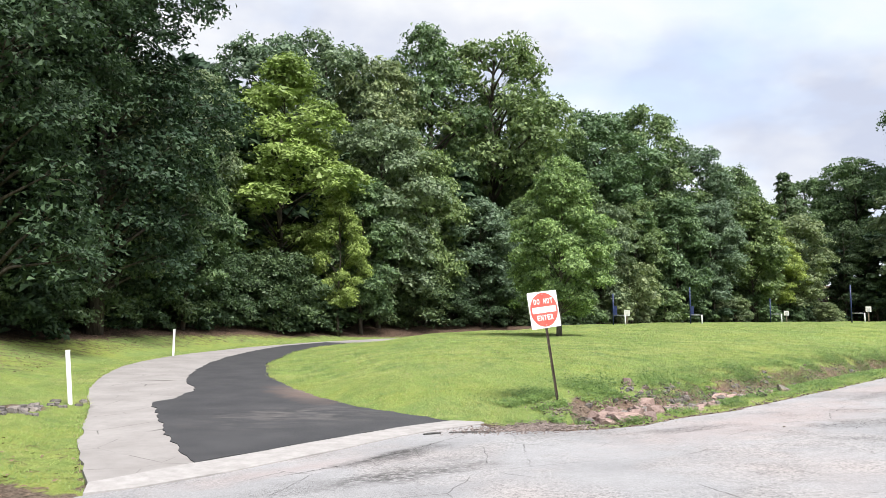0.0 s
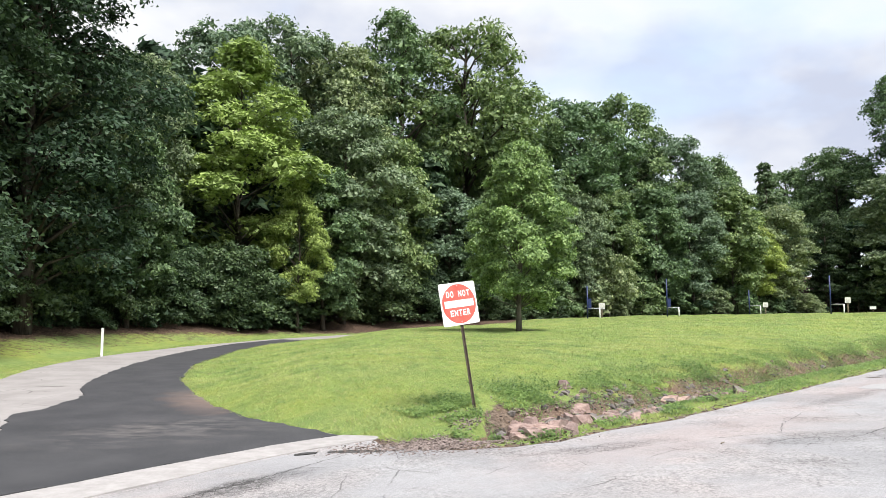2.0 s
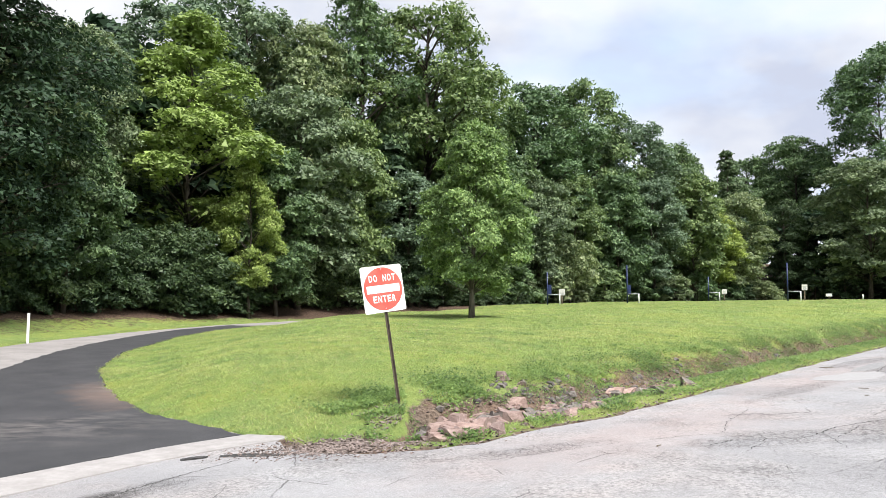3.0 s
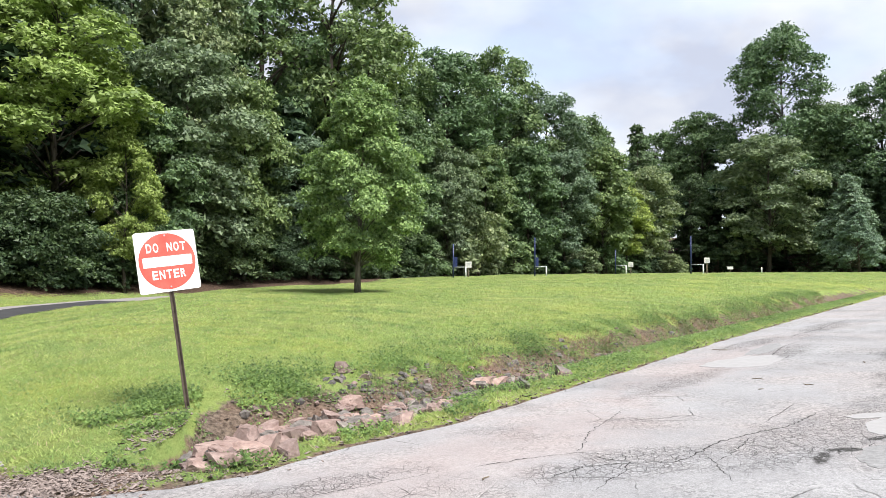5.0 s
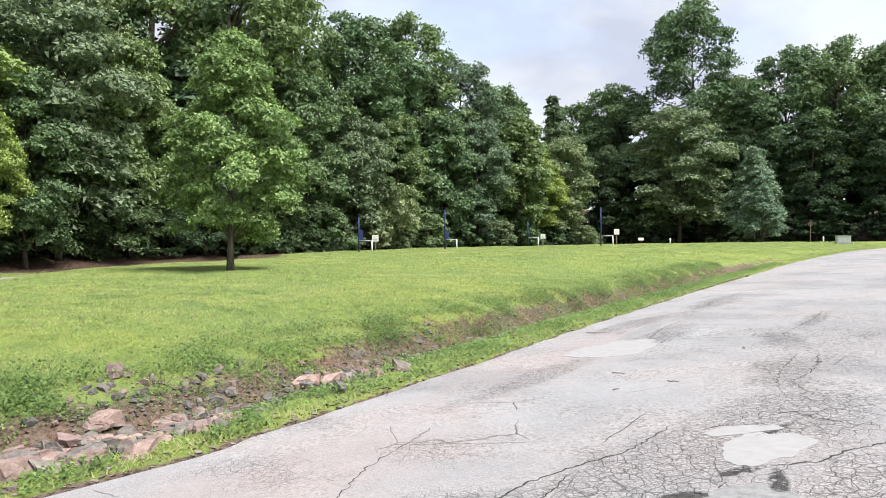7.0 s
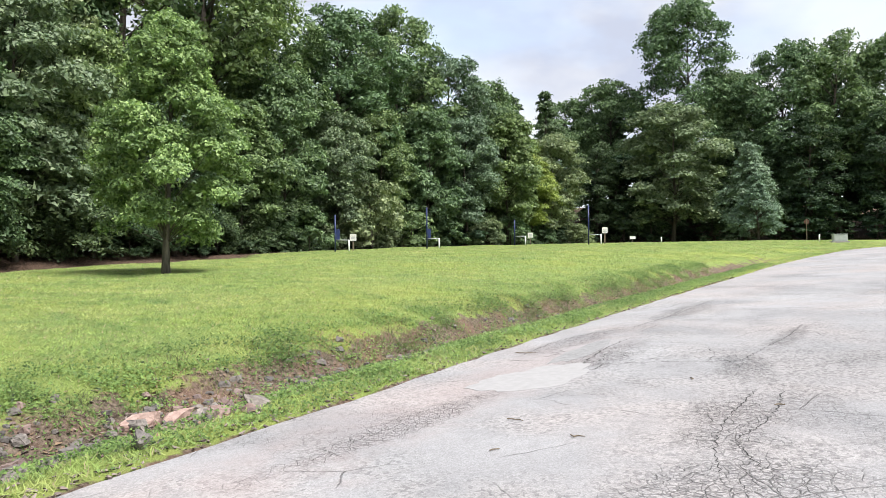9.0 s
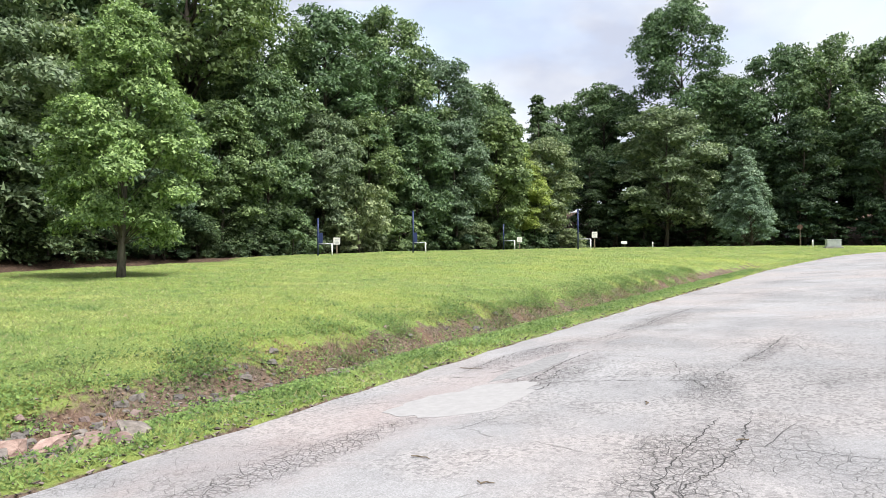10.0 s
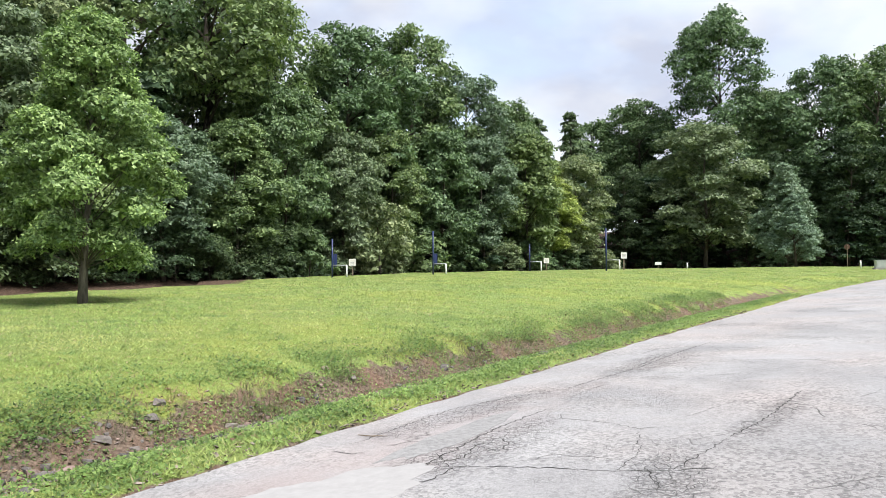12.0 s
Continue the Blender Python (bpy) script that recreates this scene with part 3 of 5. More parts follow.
# ---- trees ----
def leaves_mesh(name, pos, nrm, size, material, rng, slim=0.62):
    """Many small pointed leaf sprays, one island each."""
    n = len(pos)
    nrm = nrm / np.linalg.norm(nrm, axis=1, keepdims=True)
    r = rng.normal(size=(n, 3))
    u = np.cross(nrm, r)
    u /= np.linalg.norm(u, axis=1, keepdims=True)
    v = np.cross(nrm, u)
    s = size[:, None]
    fold = nrm * s * 0.12
    skew = u * s * rng.uniform(-0.25, 0.25, (n, 1))
    corners = np.stack((pos - u * s * 0.4 + v * s * 0.6 * slim + skew, pos - u * s * 0.4 - v * s * 0.6 * slim - skew, pos + u * s * 0.65 + fold), 1)
    me = bpy.data.meshes.new(name)
    me.vertices.add(3 * n)
    me.vertices.foreach_set("co", corners.ravel())
    me.loops.add(3 * n)
    me.loops.foreach_set("vertex_index", np.arange(3 * n, dtype=np.int32))
    me.polygons.add(n)
    me.polygons.foreach_set("loop_start", np.arange(0, 3 * n, 3, dtype=np.int32))
    me.polygons.foreach_set("loop_total", np.full(n, 3, dtype=np.int32))
    me.update(calc_edges=True)
    me.materials.append(material)
    return me


def sprays_to_leaves(rng, centers, outward, radii, per, leaf, droop, up):
    """Leaf sprays: flat tufts of leaves that hang outwards from each twig's end."""
    k = len(centers)
    d = rng.normal(size=(k, per, 3)) * 0.52
    d[..., 2] *= 0.42
    side = np.sum(d * outward[:, None, :], axis=2)
    d[..., 2] -= droop * side
    pos = (centers[:, None, :] + d * radii[:, None, None]).reshape(-1, 3)
    nrm = (rng.normal(size=d.shape) * 0.5 + 0.55 * outward[:, None, :] + np.array((0, 0, up))).reshape(-1, 3)
    return pos, nrm, leaf * (0.5 + 0.9 * rng.random(len(pos)))


def profile_round(h):
    return np.sqrt(np.clip(1 - ((h - 0.45) / 0.58) ** 2, 0.03, 1))


def profile_edge(h):
    return np.clip(np.where(h < 0.5, 0.78 + 0.44 * h, np.sqrt(np.clip(1 - ((h - 0.5) / 0.52) ** 2, 0.02, 1))), 0.1, 1)


def profile_tall(h):
    return np.clip(np.where(h < 0.3, 0.5 + 1.6 * h, 1.0 - 0.95 * (np.maximum(h - 0.3, 0) / 0.7) ** 1.5), 0.12, 1)


def profile_young(h):
    return np.clip(np.where(h < 0.22, 0.7 + 1.36 * h, 1.0 - 0.86 * (np.maximum(h - 0.22, 0) / 0.78) ** 1.6) * (1 + 0.10 * np.sin(h * 26)), 0.12, 1.1)


def profile_cone(h):
    return np.clip(np.where(h < 0.16, 0.7 + 1.9 * h, 1.02 - 0.98 * (np.maximum(h - 0.16, 0) / 0.84) ** 1.15), 0.06, 1)


def make_tree(seed, kind, label, H, R, base, shape, n_clumps, per, leaf, material, clump=1.25, flat=0.6, bark=None, limbs=16, trunk_r=0.28, lean=0.0, up=0.6, density=0.27, girth=0.34):
    """A tree at the origin: a tapered trunk with limbs, and a crown of leaf sprays in clumps."""
    rng = np.random.default_rng(seed)
    pr = random.Random(seed)
    tree = empty(kind, Matrix(), label, "shrub" if kind in ("shrub", "undergrowth_bush") else "tree")
    total = int(n_clumps * per * 2.0)
    leaf, rb = leaf * 0.7, clump * 1.25
    # boughs, spread round the trunk and up the crown
    k = max(9, int(n_clumps * density))
    h = (np.arange(k) + rng.random(k)) / k
    h = h ** 0.9
    ang = np.arange(k) * 2.39996 + rng.normal(0, 0.45, k)
    frac = 0.40 + 0.42 * rng.random(k)
    lobes = 1 + 0.17 * np.sin(ang * 3 + seed) * np.sin(h * 9 + seed * 2)
    r = R * shape(h) * frac * lobes
    cx, cy = r * np.cos(ang), r * np.sin(ang)
    cz = base + h * (H - base - 0.55 * rb) + 0.2 * rb
    size_b = rb * (0.7 + 0.65 * rng.random(k)) * (0.72 + 0.34 * shape(h))
    cx, cy = np.append(cx, 0.0), np.append(cy, 0.0)
    cz, size_b = np.append(cz, H - 0.8 * rb), np.append(size_b, 0.75 * rb)
    boughs = np.column_stack((cx, cy, cz))
    # twigs on the outer and upper side of each bough
    n = total // 24
    which = rng.choice(len(boughs), n, p=size_b ** 2 / np.sum(size_b ** 2))
    away = np.column_stack((cx, cy, 0 * cx))
    away /= np.maximum(np.linalg.norm(away, axis=1, keepdims=True), 0.2)
    d = rng.normal(size=(n, 3)) + 0.75 * away[which] + np.array((0, 0, 0.35))
    d /= np.linalg.norm(d, axis=1, keepdims=True)
    reach = size_b[which][:, None] * (0.45 + 0.62 * rng.random((n, 1)) ** 0.7)
    off = d * reach
    off[:, 2] *= flat * 1.25
    off[:, 2] -= 0.16 * np.hypot(off[:, 0], off[:, 1])
    centers = boughs[which] + off
    outward = d * np.array((1, 1, 0.4))
    radii = clump * (0.30 + 0.26 * rng.random(n))
    pos, nrm, size = sprays_to_leaves(rng, centers, outward, radii, 24, leaf, 0.35, up)
    # oversized inner leaves round the limbs, added to block light in the crown's heart
    inner = rng.choice(len(boughs), total // 13, p=size_b ** 2 / np.sum(size_b ** 2))
    heart = boughs[inner] * np.array((0.86, 0.86, 1)) + rng.normal(size=(len(inner), 3)) * size_b[inner][:, None] * np.array((0.36, 0.36, 0.24))
    pos = np.vstack((pos, heart))
    nrm = np.vstack((nrm, rng.normal(size=heart.shape) + np.array((0, 0, 0.6))))
    size = np.concatenate((size, leaf * 1.65 * (0.7 + 0.6 * rng.random(len(heart)))))
    crown = new("crown", leaves_mesh("crown", pos, nrm, size, material, rng))
    crown.parent = tree
    bm = bmesh.new()
    top = base + 0.86 * (H - base)
    bend = [(lean * z / 10 + 0.12 * math.sin(z * 0.6 + seed), 0.12 * math.cos(z * 0.5 + seed), z) for z in np.linspace(0, top, 8)]
    bend[0] = (bend[0][0], bend[0][1], -0.25)
    rad = [trunk_r * (1.35 if i == 0 else 1.0) * (1 - 0.82 * i / 7) for i in range(8)]
    tube(bm, bend, rad, 9)
    for i in range(len(boughs) - 1):
        p1 = Vector(boughs[i])
        z0 = cz[i] - 0.6 * math.hypot(cx[i], cy[i]) - pr.uniform(0.2, 1.0)
        z0 = min(max(z0, 0.8 * base, 0.2), top * 0.95)
        j = min(6.9, z0 / top * 7)
        p0 = Vector(bend[int(j)]).lerp(Vector(bend[int(j) + 1]), j - int(j))
        mid = p0.lerp(p1, 0.5) + Vector((pr.uniform(-0.3, 0.3), pr.uniform(-0.3, 0.3), 0.1 * (p1 - p0).length)) * min(1, R / 4)
        r0 = trunk_r * girth * (1 - 0.6 * z0 / max(top, 1))
        tube(bm, [p0, mid, p1], [r0, r0 * 0.65, r0 * 0.28], 5)
        own = np.flatnonzero(which == i)
        for q in own[: limbs // 6]:
            tube(bm, [p1.lerp(mid, 0.25), p1.lerp(Vector(centers[q]), 0.6) + Vector((0, 0, 0.05)), Vector(centers[q])], [r0 * 0.3, r0 * 0.2, r0 * 0.08], 3)
    part("trunk", bm, bark or BARK, tree, smooth=True)
    return tree


PROTO = {}


def plant(kind, x, y, height, spread=1.0, turn=0.0):
    """Sets a tree of that kind on the ground; spread widens its crown."""
    proto, h0 = PROTO[kind]
    k = height / h0
    m = Matrix.Translation((x, y, gz(x, y) - 0.05)) @ pose(0, 0, 0, 0, 0, turn) @ Matrix.Diagonal((k * spread, k * spread, k, 1))
    if not proto.get("planted"):
        proto["planted"] = 1
        proto.matrix_basis = m
        return proto
    ob = copy_thing(proto, Matrix())
    ob.matrix_basis = m
    return ob


def proto(key, h0, tree, group=""):
    if group:
        tree["group"] = group
    PROTO[key] = (tree, h0)


W = "trees at the edge of the woods"
proto("thicket", 20, make_tree(31, "broadleaf_tree", "dark-leaved tree added to darken the inside of the woods", 20, 5.5, 0.8, profile_edge, 70, 30, 1.05, LEAF_DARK, 1.6, flat=0.5, trunk_r=0.26, limbs=8), W)
proto("oak", 24, make_tree(11, "oak_tree", "tall dark green oak with a lobed crown", 24, 6.6, 5.0, profile_round, 150, 108, 0.44, LEAF_OAK, 1.5, trunk_r=0.36, limbs=22), W)
proto("oak_b", 24, make_tree(12, "oak_tree", "tall oak with an open broad crown and visible limbs", 24, 7.0, 7.5, profile_round, 118, 108, 0.44, LEAF_OAK, 1.45, trunk_r=0.38, limbs=26), W)
proto("open_oak", 24, make_tree(32, "oak_tree", "tall old oak with dark limbs and sky between its boughs", 24, 6.4, 8.0, profile_round, 105, 108, 0.42, LEAF_OAK, 1.45, trunk_r=0.5, limbs=40, girth=0.42), W)
proto("grey", 24, make_tree(13, "oak_tree", "tall grey-green broadleaf tree behind the edge trees", 24, 5.6, 6.5, profile_round, 115, 108, 0.42, LEAF_GREY, 1.35, trunk_r=0.3), W)
proto("edge", 16, make_tree(14, "broadleaf_tree", "leafy green tree with low spreading foliage", 16, 4.4, 2.3, profile_edge, 130, 104, 0.38, LEAF_OAK, 1.15, flat=0.5, trunk_r=0.2), W)
proto("edge_b", 16, make_tree(15, "broadleaf_tree", "mid green tree with layered drooping branches", 16, 4.6, 2.5, profile_edge, 130, 104, 0.37, LEAF_GREY, 1.2, flat=0.38, trunk_r=0.2), W)
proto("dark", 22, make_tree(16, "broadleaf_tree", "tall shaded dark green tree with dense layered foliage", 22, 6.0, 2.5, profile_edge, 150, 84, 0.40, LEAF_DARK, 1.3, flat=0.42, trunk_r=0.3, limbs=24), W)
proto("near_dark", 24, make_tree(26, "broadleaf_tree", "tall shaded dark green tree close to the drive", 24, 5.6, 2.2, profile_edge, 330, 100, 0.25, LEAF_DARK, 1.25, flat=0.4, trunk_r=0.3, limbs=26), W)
proto("yellow", 20, make_tree(17, "maple_tree", "yellow-green maple standing out from the woods", 20, 5.4, 3.6, profile_tall, 150, 104, 0.35, LEAF_YELLOW, 1.15, flat=0.5, trunk_r=0.24), W)
proto("tall", 36, make_tree(18, "tulip_tree", "very tall narrow tree above the woods", 36, 8.2, 9.0, profile_round, 190, 104, 0.50, LEAF_OAK, 1.7, trunk_r=0.42), W)
proto("pine", 24, make_tree(19, "pine_tree", "distant dark pine with a pointed top", 24, 3.6, 4.0, profile_cone, 110, 60, 0.5, NEEDLE_DARK, 1.0, flat=0.35, trunk_r=0.25), W)
proto("shrub", 3.2, make_tree(20, "shrub", "low green shrub at the foot of the woods", 3.2, 2.0, 0.1, profile_round, 44, 42, 0.27, LEAF_OAK, 0.55, flat=0.6, trunk_r=0.05, limbs=8), "shrubs along the woods")
proto("shrub_b", 3.0, make_tree(21, "shrub", "light green shrub at the foot of the woods", 3.0, 1.9, 0.1, profile_round, 60, 60, 0.2, LEAF_GREY, 0.55, trunk_r=0.05, limbs=8), "shrubs along the woods")
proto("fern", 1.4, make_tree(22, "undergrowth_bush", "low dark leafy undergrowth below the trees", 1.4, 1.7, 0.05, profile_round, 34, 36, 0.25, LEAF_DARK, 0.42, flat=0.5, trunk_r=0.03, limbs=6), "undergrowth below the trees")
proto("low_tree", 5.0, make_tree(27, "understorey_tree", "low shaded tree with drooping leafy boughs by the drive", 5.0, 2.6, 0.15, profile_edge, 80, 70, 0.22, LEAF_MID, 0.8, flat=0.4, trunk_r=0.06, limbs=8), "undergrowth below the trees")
proto("spruce", 12.5, make_tree(23, "blue_spruce", "blue-green spruce with boughs near the ground", 12.5, 4.2, 1.2, profile_cone, 190, 70, 0.32, NEEDLE_BLUE, 0.8, flat=0.6, trunk_r=0.22, limbs=20))
proto("lawn", 8.6, make_tree(24, "young_oak_tree", "young oak with layered light green boughs standing on the lawn", 8.6, 2.95, 1.3, profile_young, 170, 230, 0.145, LEAF_YOUNG, 0.50, flat=0.42, bark=BARK_PALE, trunk_r=0.125, limbs=26, density=0.42, girth=0.2))

# the young oak on the lawn
plant("lawn", 4.78, 35.25, 8.7, 0.95, 40)
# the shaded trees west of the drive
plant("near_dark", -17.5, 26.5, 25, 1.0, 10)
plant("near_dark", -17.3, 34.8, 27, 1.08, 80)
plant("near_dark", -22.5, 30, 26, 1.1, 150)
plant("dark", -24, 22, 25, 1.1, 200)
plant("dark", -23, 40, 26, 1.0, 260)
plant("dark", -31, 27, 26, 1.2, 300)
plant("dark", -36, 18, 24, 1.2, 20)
plant("grey", -17.8, 47.5, 17, 0.85, 30)
plant("edge", -15.8, 42, 11, 0.9, 130)
plant("edge_b", -18.5, 39, 14, 0.9, 70)
# centre: maple, oaks behind
plant("yellow", -13.6, 54.0, 20.2, 1.3, 0)
plant("yellow", -8.6, 51.5, 10.5, 0.85, 120)
plant("grey", -18.2, 66, 26, 1.0, 200)
plant("grey", -13.4, 69, 27.2, 1.0, 90)
plant("grey", -8.8, 70, 25.6, 0.95, 10)
plant("grey", -26, 60, 21, 1.0, 320)
plant("edge_b", -6.5, 58, 16.5, 1.0, 220)
plant("edge", -7.5, 54.5, 11.5, 1.0, 340)
plant("edge", -3.2, 62, 15, 0.9, 20)
plant("open_oak", -3.5, 75.5, 30.5, 0.9, 100)
plant("open_oak", 3.0, 76, 30.5, 0.95, 0)
plant("edge_b", 1.5, 65, 11.5, 1.1, 75)
plant("edge", 6.0, 69, 12, 1.1, 110)
plant("oak_b", 8.5, 80, 24, 0.9, 150)
plant("edge", 9.5, 73, 15.5, 0.9, 200)
plant("oak", 15.3, 86, 25.0, 1.05, 240)
plant("edge_b", 14.5, 78, 13, 0.9, 20)
plant("shrub_b", 17.6, 79.0, 6.5, 0.9, 0)
plant("oak", 23, 95, 28, 0.95, 290)
plant("edge", 19.5, 84.5, 14, 0.95, 310)
plant("grey", 29.7, 96, 23.5, 1.0, 40)
plant("edge", 25.5, 88.5, 15, 1.0, 350)
plant("edge_b", 30.5, 91.5, 15, 1.0, 130)
plant("oak", 36, 101, 21.5, 1.0, 170)
plant("edge", 36.5, 94.5, 16, 1.05, 60)
plant("yellow", 41, 97.5, 13, 1.15, 70)
plant("edge_b", 44.5, 99.5, 14.5, 1.05, 260)
plant("pine", 45.3, 117, 22.5, 1.0, 0)
plant("pine", 49.8, 115, 23.5, 1.0, 70)
plant("pine", 41.5, 116, 21, 1.0, 140)
plant("oak", 55.5, 121, 22, 1.0, 120)
plant("oak_b", 62.5, 118.5, 25.5, 1.0, 200)
# the right-hand woods
plant("tall", 71.5, 110.5, 38.5, 0.95, 0)
plant("edge_b", 63.2, 101, 19.5, 1.2, 180)
plant("dark", 55, 108, 15, 1.0, 60)
plant("oak", 77.5, 108, 26, 0.9, 30)
plant("oak", 83, 103.5, 29.5, 0.95, 70)
plant("oak_b", 88.5, 99.5, 30.5, 0.9, 110)
plant("oak", 95, 96, 29.5, 0.95, 260)
plant("oak_b", 102, 90, 29, 1.0, 330)
plant("dark", 74, 101.5, 16, 1.1, 10)
plant("dark", 82, 97, 18, 1.1, 210)
plant("dark", 90, 91.5, 18, 1.1, 310)
plant("dark", 99, 85, 19, 1.1, 100)
plant("spruce", 66.7, 89.5, 12.6, 1.0, 0)
plant("spruce", 64.6, 85.2, 8.4, 1.05, 130)
# shaded trees further in, added with dark leaves to close the woods
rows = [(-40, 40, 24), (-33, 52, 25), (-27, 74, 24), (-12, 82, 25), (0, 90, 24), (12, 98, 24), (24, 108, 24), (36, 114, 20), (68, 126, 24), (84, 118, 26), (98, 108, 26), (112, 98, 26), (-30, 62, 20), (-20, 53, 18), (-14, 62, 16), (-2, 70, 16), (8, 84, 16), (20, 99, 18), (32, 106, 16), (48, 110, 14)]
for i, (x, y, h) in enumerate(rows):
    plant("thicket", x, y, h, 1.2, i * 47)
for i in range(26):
    # rows of dark-leaved trees added as the shade deep in the woods
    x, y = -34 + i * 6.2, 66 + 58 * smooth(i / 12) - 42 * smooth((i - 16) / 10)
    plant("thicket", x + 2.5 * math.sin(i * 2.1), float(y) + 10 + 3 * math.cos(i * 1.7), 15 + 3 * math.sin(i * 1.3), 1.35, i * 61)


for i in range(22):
    # low dark-leaved growth added a few steps inside the edge to stand for shade
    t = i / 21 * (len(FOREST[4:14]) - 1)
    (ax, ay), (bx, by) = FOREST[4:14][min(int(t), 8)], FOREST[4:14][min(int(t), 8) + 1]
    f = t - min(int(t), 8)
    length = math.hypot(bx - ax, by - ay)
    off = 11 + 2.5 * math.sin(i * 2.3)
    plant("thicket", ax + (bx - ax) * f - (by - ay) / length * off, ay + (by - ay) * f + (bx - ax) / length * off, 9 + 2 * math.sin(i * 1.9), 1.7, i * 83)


# added to hide the sunlit floor in a gap of the far woods
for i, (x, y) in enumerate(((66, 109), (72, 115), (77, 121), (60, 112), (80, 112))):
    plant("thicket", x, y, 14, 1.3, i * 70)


def scatter_edge():
    """Shrubs and undergrowth along the foot of the woods."""
    rng = random.Random(5)
    pts = FOREST[1:16]
    for (ax, ay), (bx, by) in zip(pts, pts[1:]):
        length = math.hypot(bx - ax, by - ay)
        nx, ny = -(by - ay) / length, (bx - ax) / length
        for j in range(max(1, int(length / 2.6))):
            t, off = (j + rng.random()) * 2.6 / length, rng.uniform(0.3, 3.2)
            x, y = ax + (bx - ax) * t + nx * off, ay + (by - ay) * t + ny * off
            if x > 52 or (-9 < x < 6):
                continue
            near = x < -4
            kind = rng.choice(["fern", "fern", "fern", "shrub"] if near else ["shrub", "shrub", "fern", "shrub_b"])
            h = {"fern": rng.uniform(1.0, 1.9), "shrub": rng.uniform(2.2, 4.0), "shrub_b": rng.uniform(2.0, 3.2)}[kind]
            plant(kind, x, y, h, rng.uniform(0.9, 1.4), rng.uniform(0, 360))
    # low trees added to stand for shade behind the open foot of the oaks
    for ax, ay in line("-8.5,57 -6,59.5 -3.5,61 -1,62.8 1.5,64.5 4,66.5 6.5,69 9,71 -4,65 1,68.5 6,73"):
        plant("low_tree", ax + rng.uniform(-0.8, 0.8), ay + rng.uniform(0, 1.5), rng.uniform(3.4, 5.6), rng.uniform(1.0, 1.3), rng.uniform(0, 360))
    # dark low growth put where only shade lies, at the far woods' foot
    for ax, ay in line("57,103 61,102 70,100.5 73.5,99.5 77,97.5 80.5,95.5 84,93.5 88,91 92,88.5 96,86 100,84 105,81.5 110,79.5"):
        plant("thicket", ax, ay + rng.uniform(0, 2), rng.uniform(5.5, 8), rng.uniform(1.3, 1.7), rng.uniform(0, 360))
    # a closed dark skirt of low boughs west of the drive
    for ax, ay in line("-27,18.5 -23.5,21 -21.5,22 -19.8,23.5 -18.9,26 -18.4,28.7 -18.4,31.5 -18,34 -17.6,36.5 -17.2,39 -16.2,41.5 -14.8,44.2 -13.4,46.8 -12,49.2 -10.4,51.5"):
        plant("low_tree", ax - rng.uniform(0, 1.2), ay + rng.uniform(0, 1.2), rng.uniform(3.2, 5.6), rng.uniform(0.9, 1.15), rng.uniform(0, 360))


scatter_edge()


# ---- the sign ----
def text_mesh(words, size):
    cu = bpy.data.curves.new("letters", "FONT")
    cu.body, cu.size, cu.align_x, cu.align_y, cu.extrude = words, size, "CENTER", "CENTER", 0.0008
    cu.space_character = 1.08
    cu.offset = 0.004
    ob = bpy.data.objects.new("letters", cu)
    me = bpy.data.meshes.new_from_object(ob)
    bpy.data.objects.remove(ob)
    return me


def disc(r, y, thick, n=64):
    bm = bmesh.new()
    bmesh.ops.create_cone(bm, cap_ends=True, segments=n, radius1=r, radius2=r, depth=thick)
    bmesh.ops.transform(bm, matrix=pose(0, y, 0, 90), verts=bm.verts)
    return bm


def rounded_plate(w, h, thick, r, at):
    bm = bmesh.new()
    pts = []
    for cx, cz, a0 in ((w / 2 - r, h / 2 - r, 0), (-w / 2 + r, h / 2 - r, 90), (-w / 2 + r, -h / 2 + r, 180), (w / 2 - r, -h / 2 + r, 270)):
        for k in range(5):
            a = radians(a0 + k * 22.5)
            pts.append((cx + r * math.cos(a), cz + r * math.sin(a)))
    front = [bm.verts.new((x, -thick / 2, z)) for x, z in pts]
    back = [bm.verts.new((x, thick / 2, z)) for x, z in pts]
    bm.faces.new(front)
    bm.faces.new(back[::-1])
    for i in range(len(pts)):
        j = (i + 1) % len(pts)
        bm.faces.new((front[j], front[i], back[i], back[j]))
    bmesh.ops.recalc_face_normals(bm, faces=bm.faces[:])
    bmesh.ops.translate(bm, vec=at, verts=bm.verts)
    return bm


def channel(h, w=0.06, d=0.034, t=0.009):
    """A U-section steel post with bolt holes left as small dark dimples."""
    bm = bmesh.new()
    prof = [(-w / 2, -d), (-w / 2 + t, -d), (-w / 4 + t, 0 - t), (w / 4 - t, -t), (w / 2 - t, -d), (w / 2, -d), (w / 4, 0), (-w / 4, 0)]
    lo = [bm.verts.new((x, y, -0.3)) for x, y in prof]
    hi = [bm.verts.new((x, y, h)) for x, y in prof]
    for i in range(len(prof)):
        j = (i + 1) % len(prof)
        bm.faces.new((lo[i], lo[j], hi[j], hi[i]))
    bm.faces.new(hi)
    bm.faces.new(lo[::-1])
    bmesh.ops.recalc_face_normals(bm, faces=bm.faces[:])
    return bm


def empty_part(name, parent, label):
    ob = new(name)
    ob.parent = parent
    ob["label"] = label
    return ob


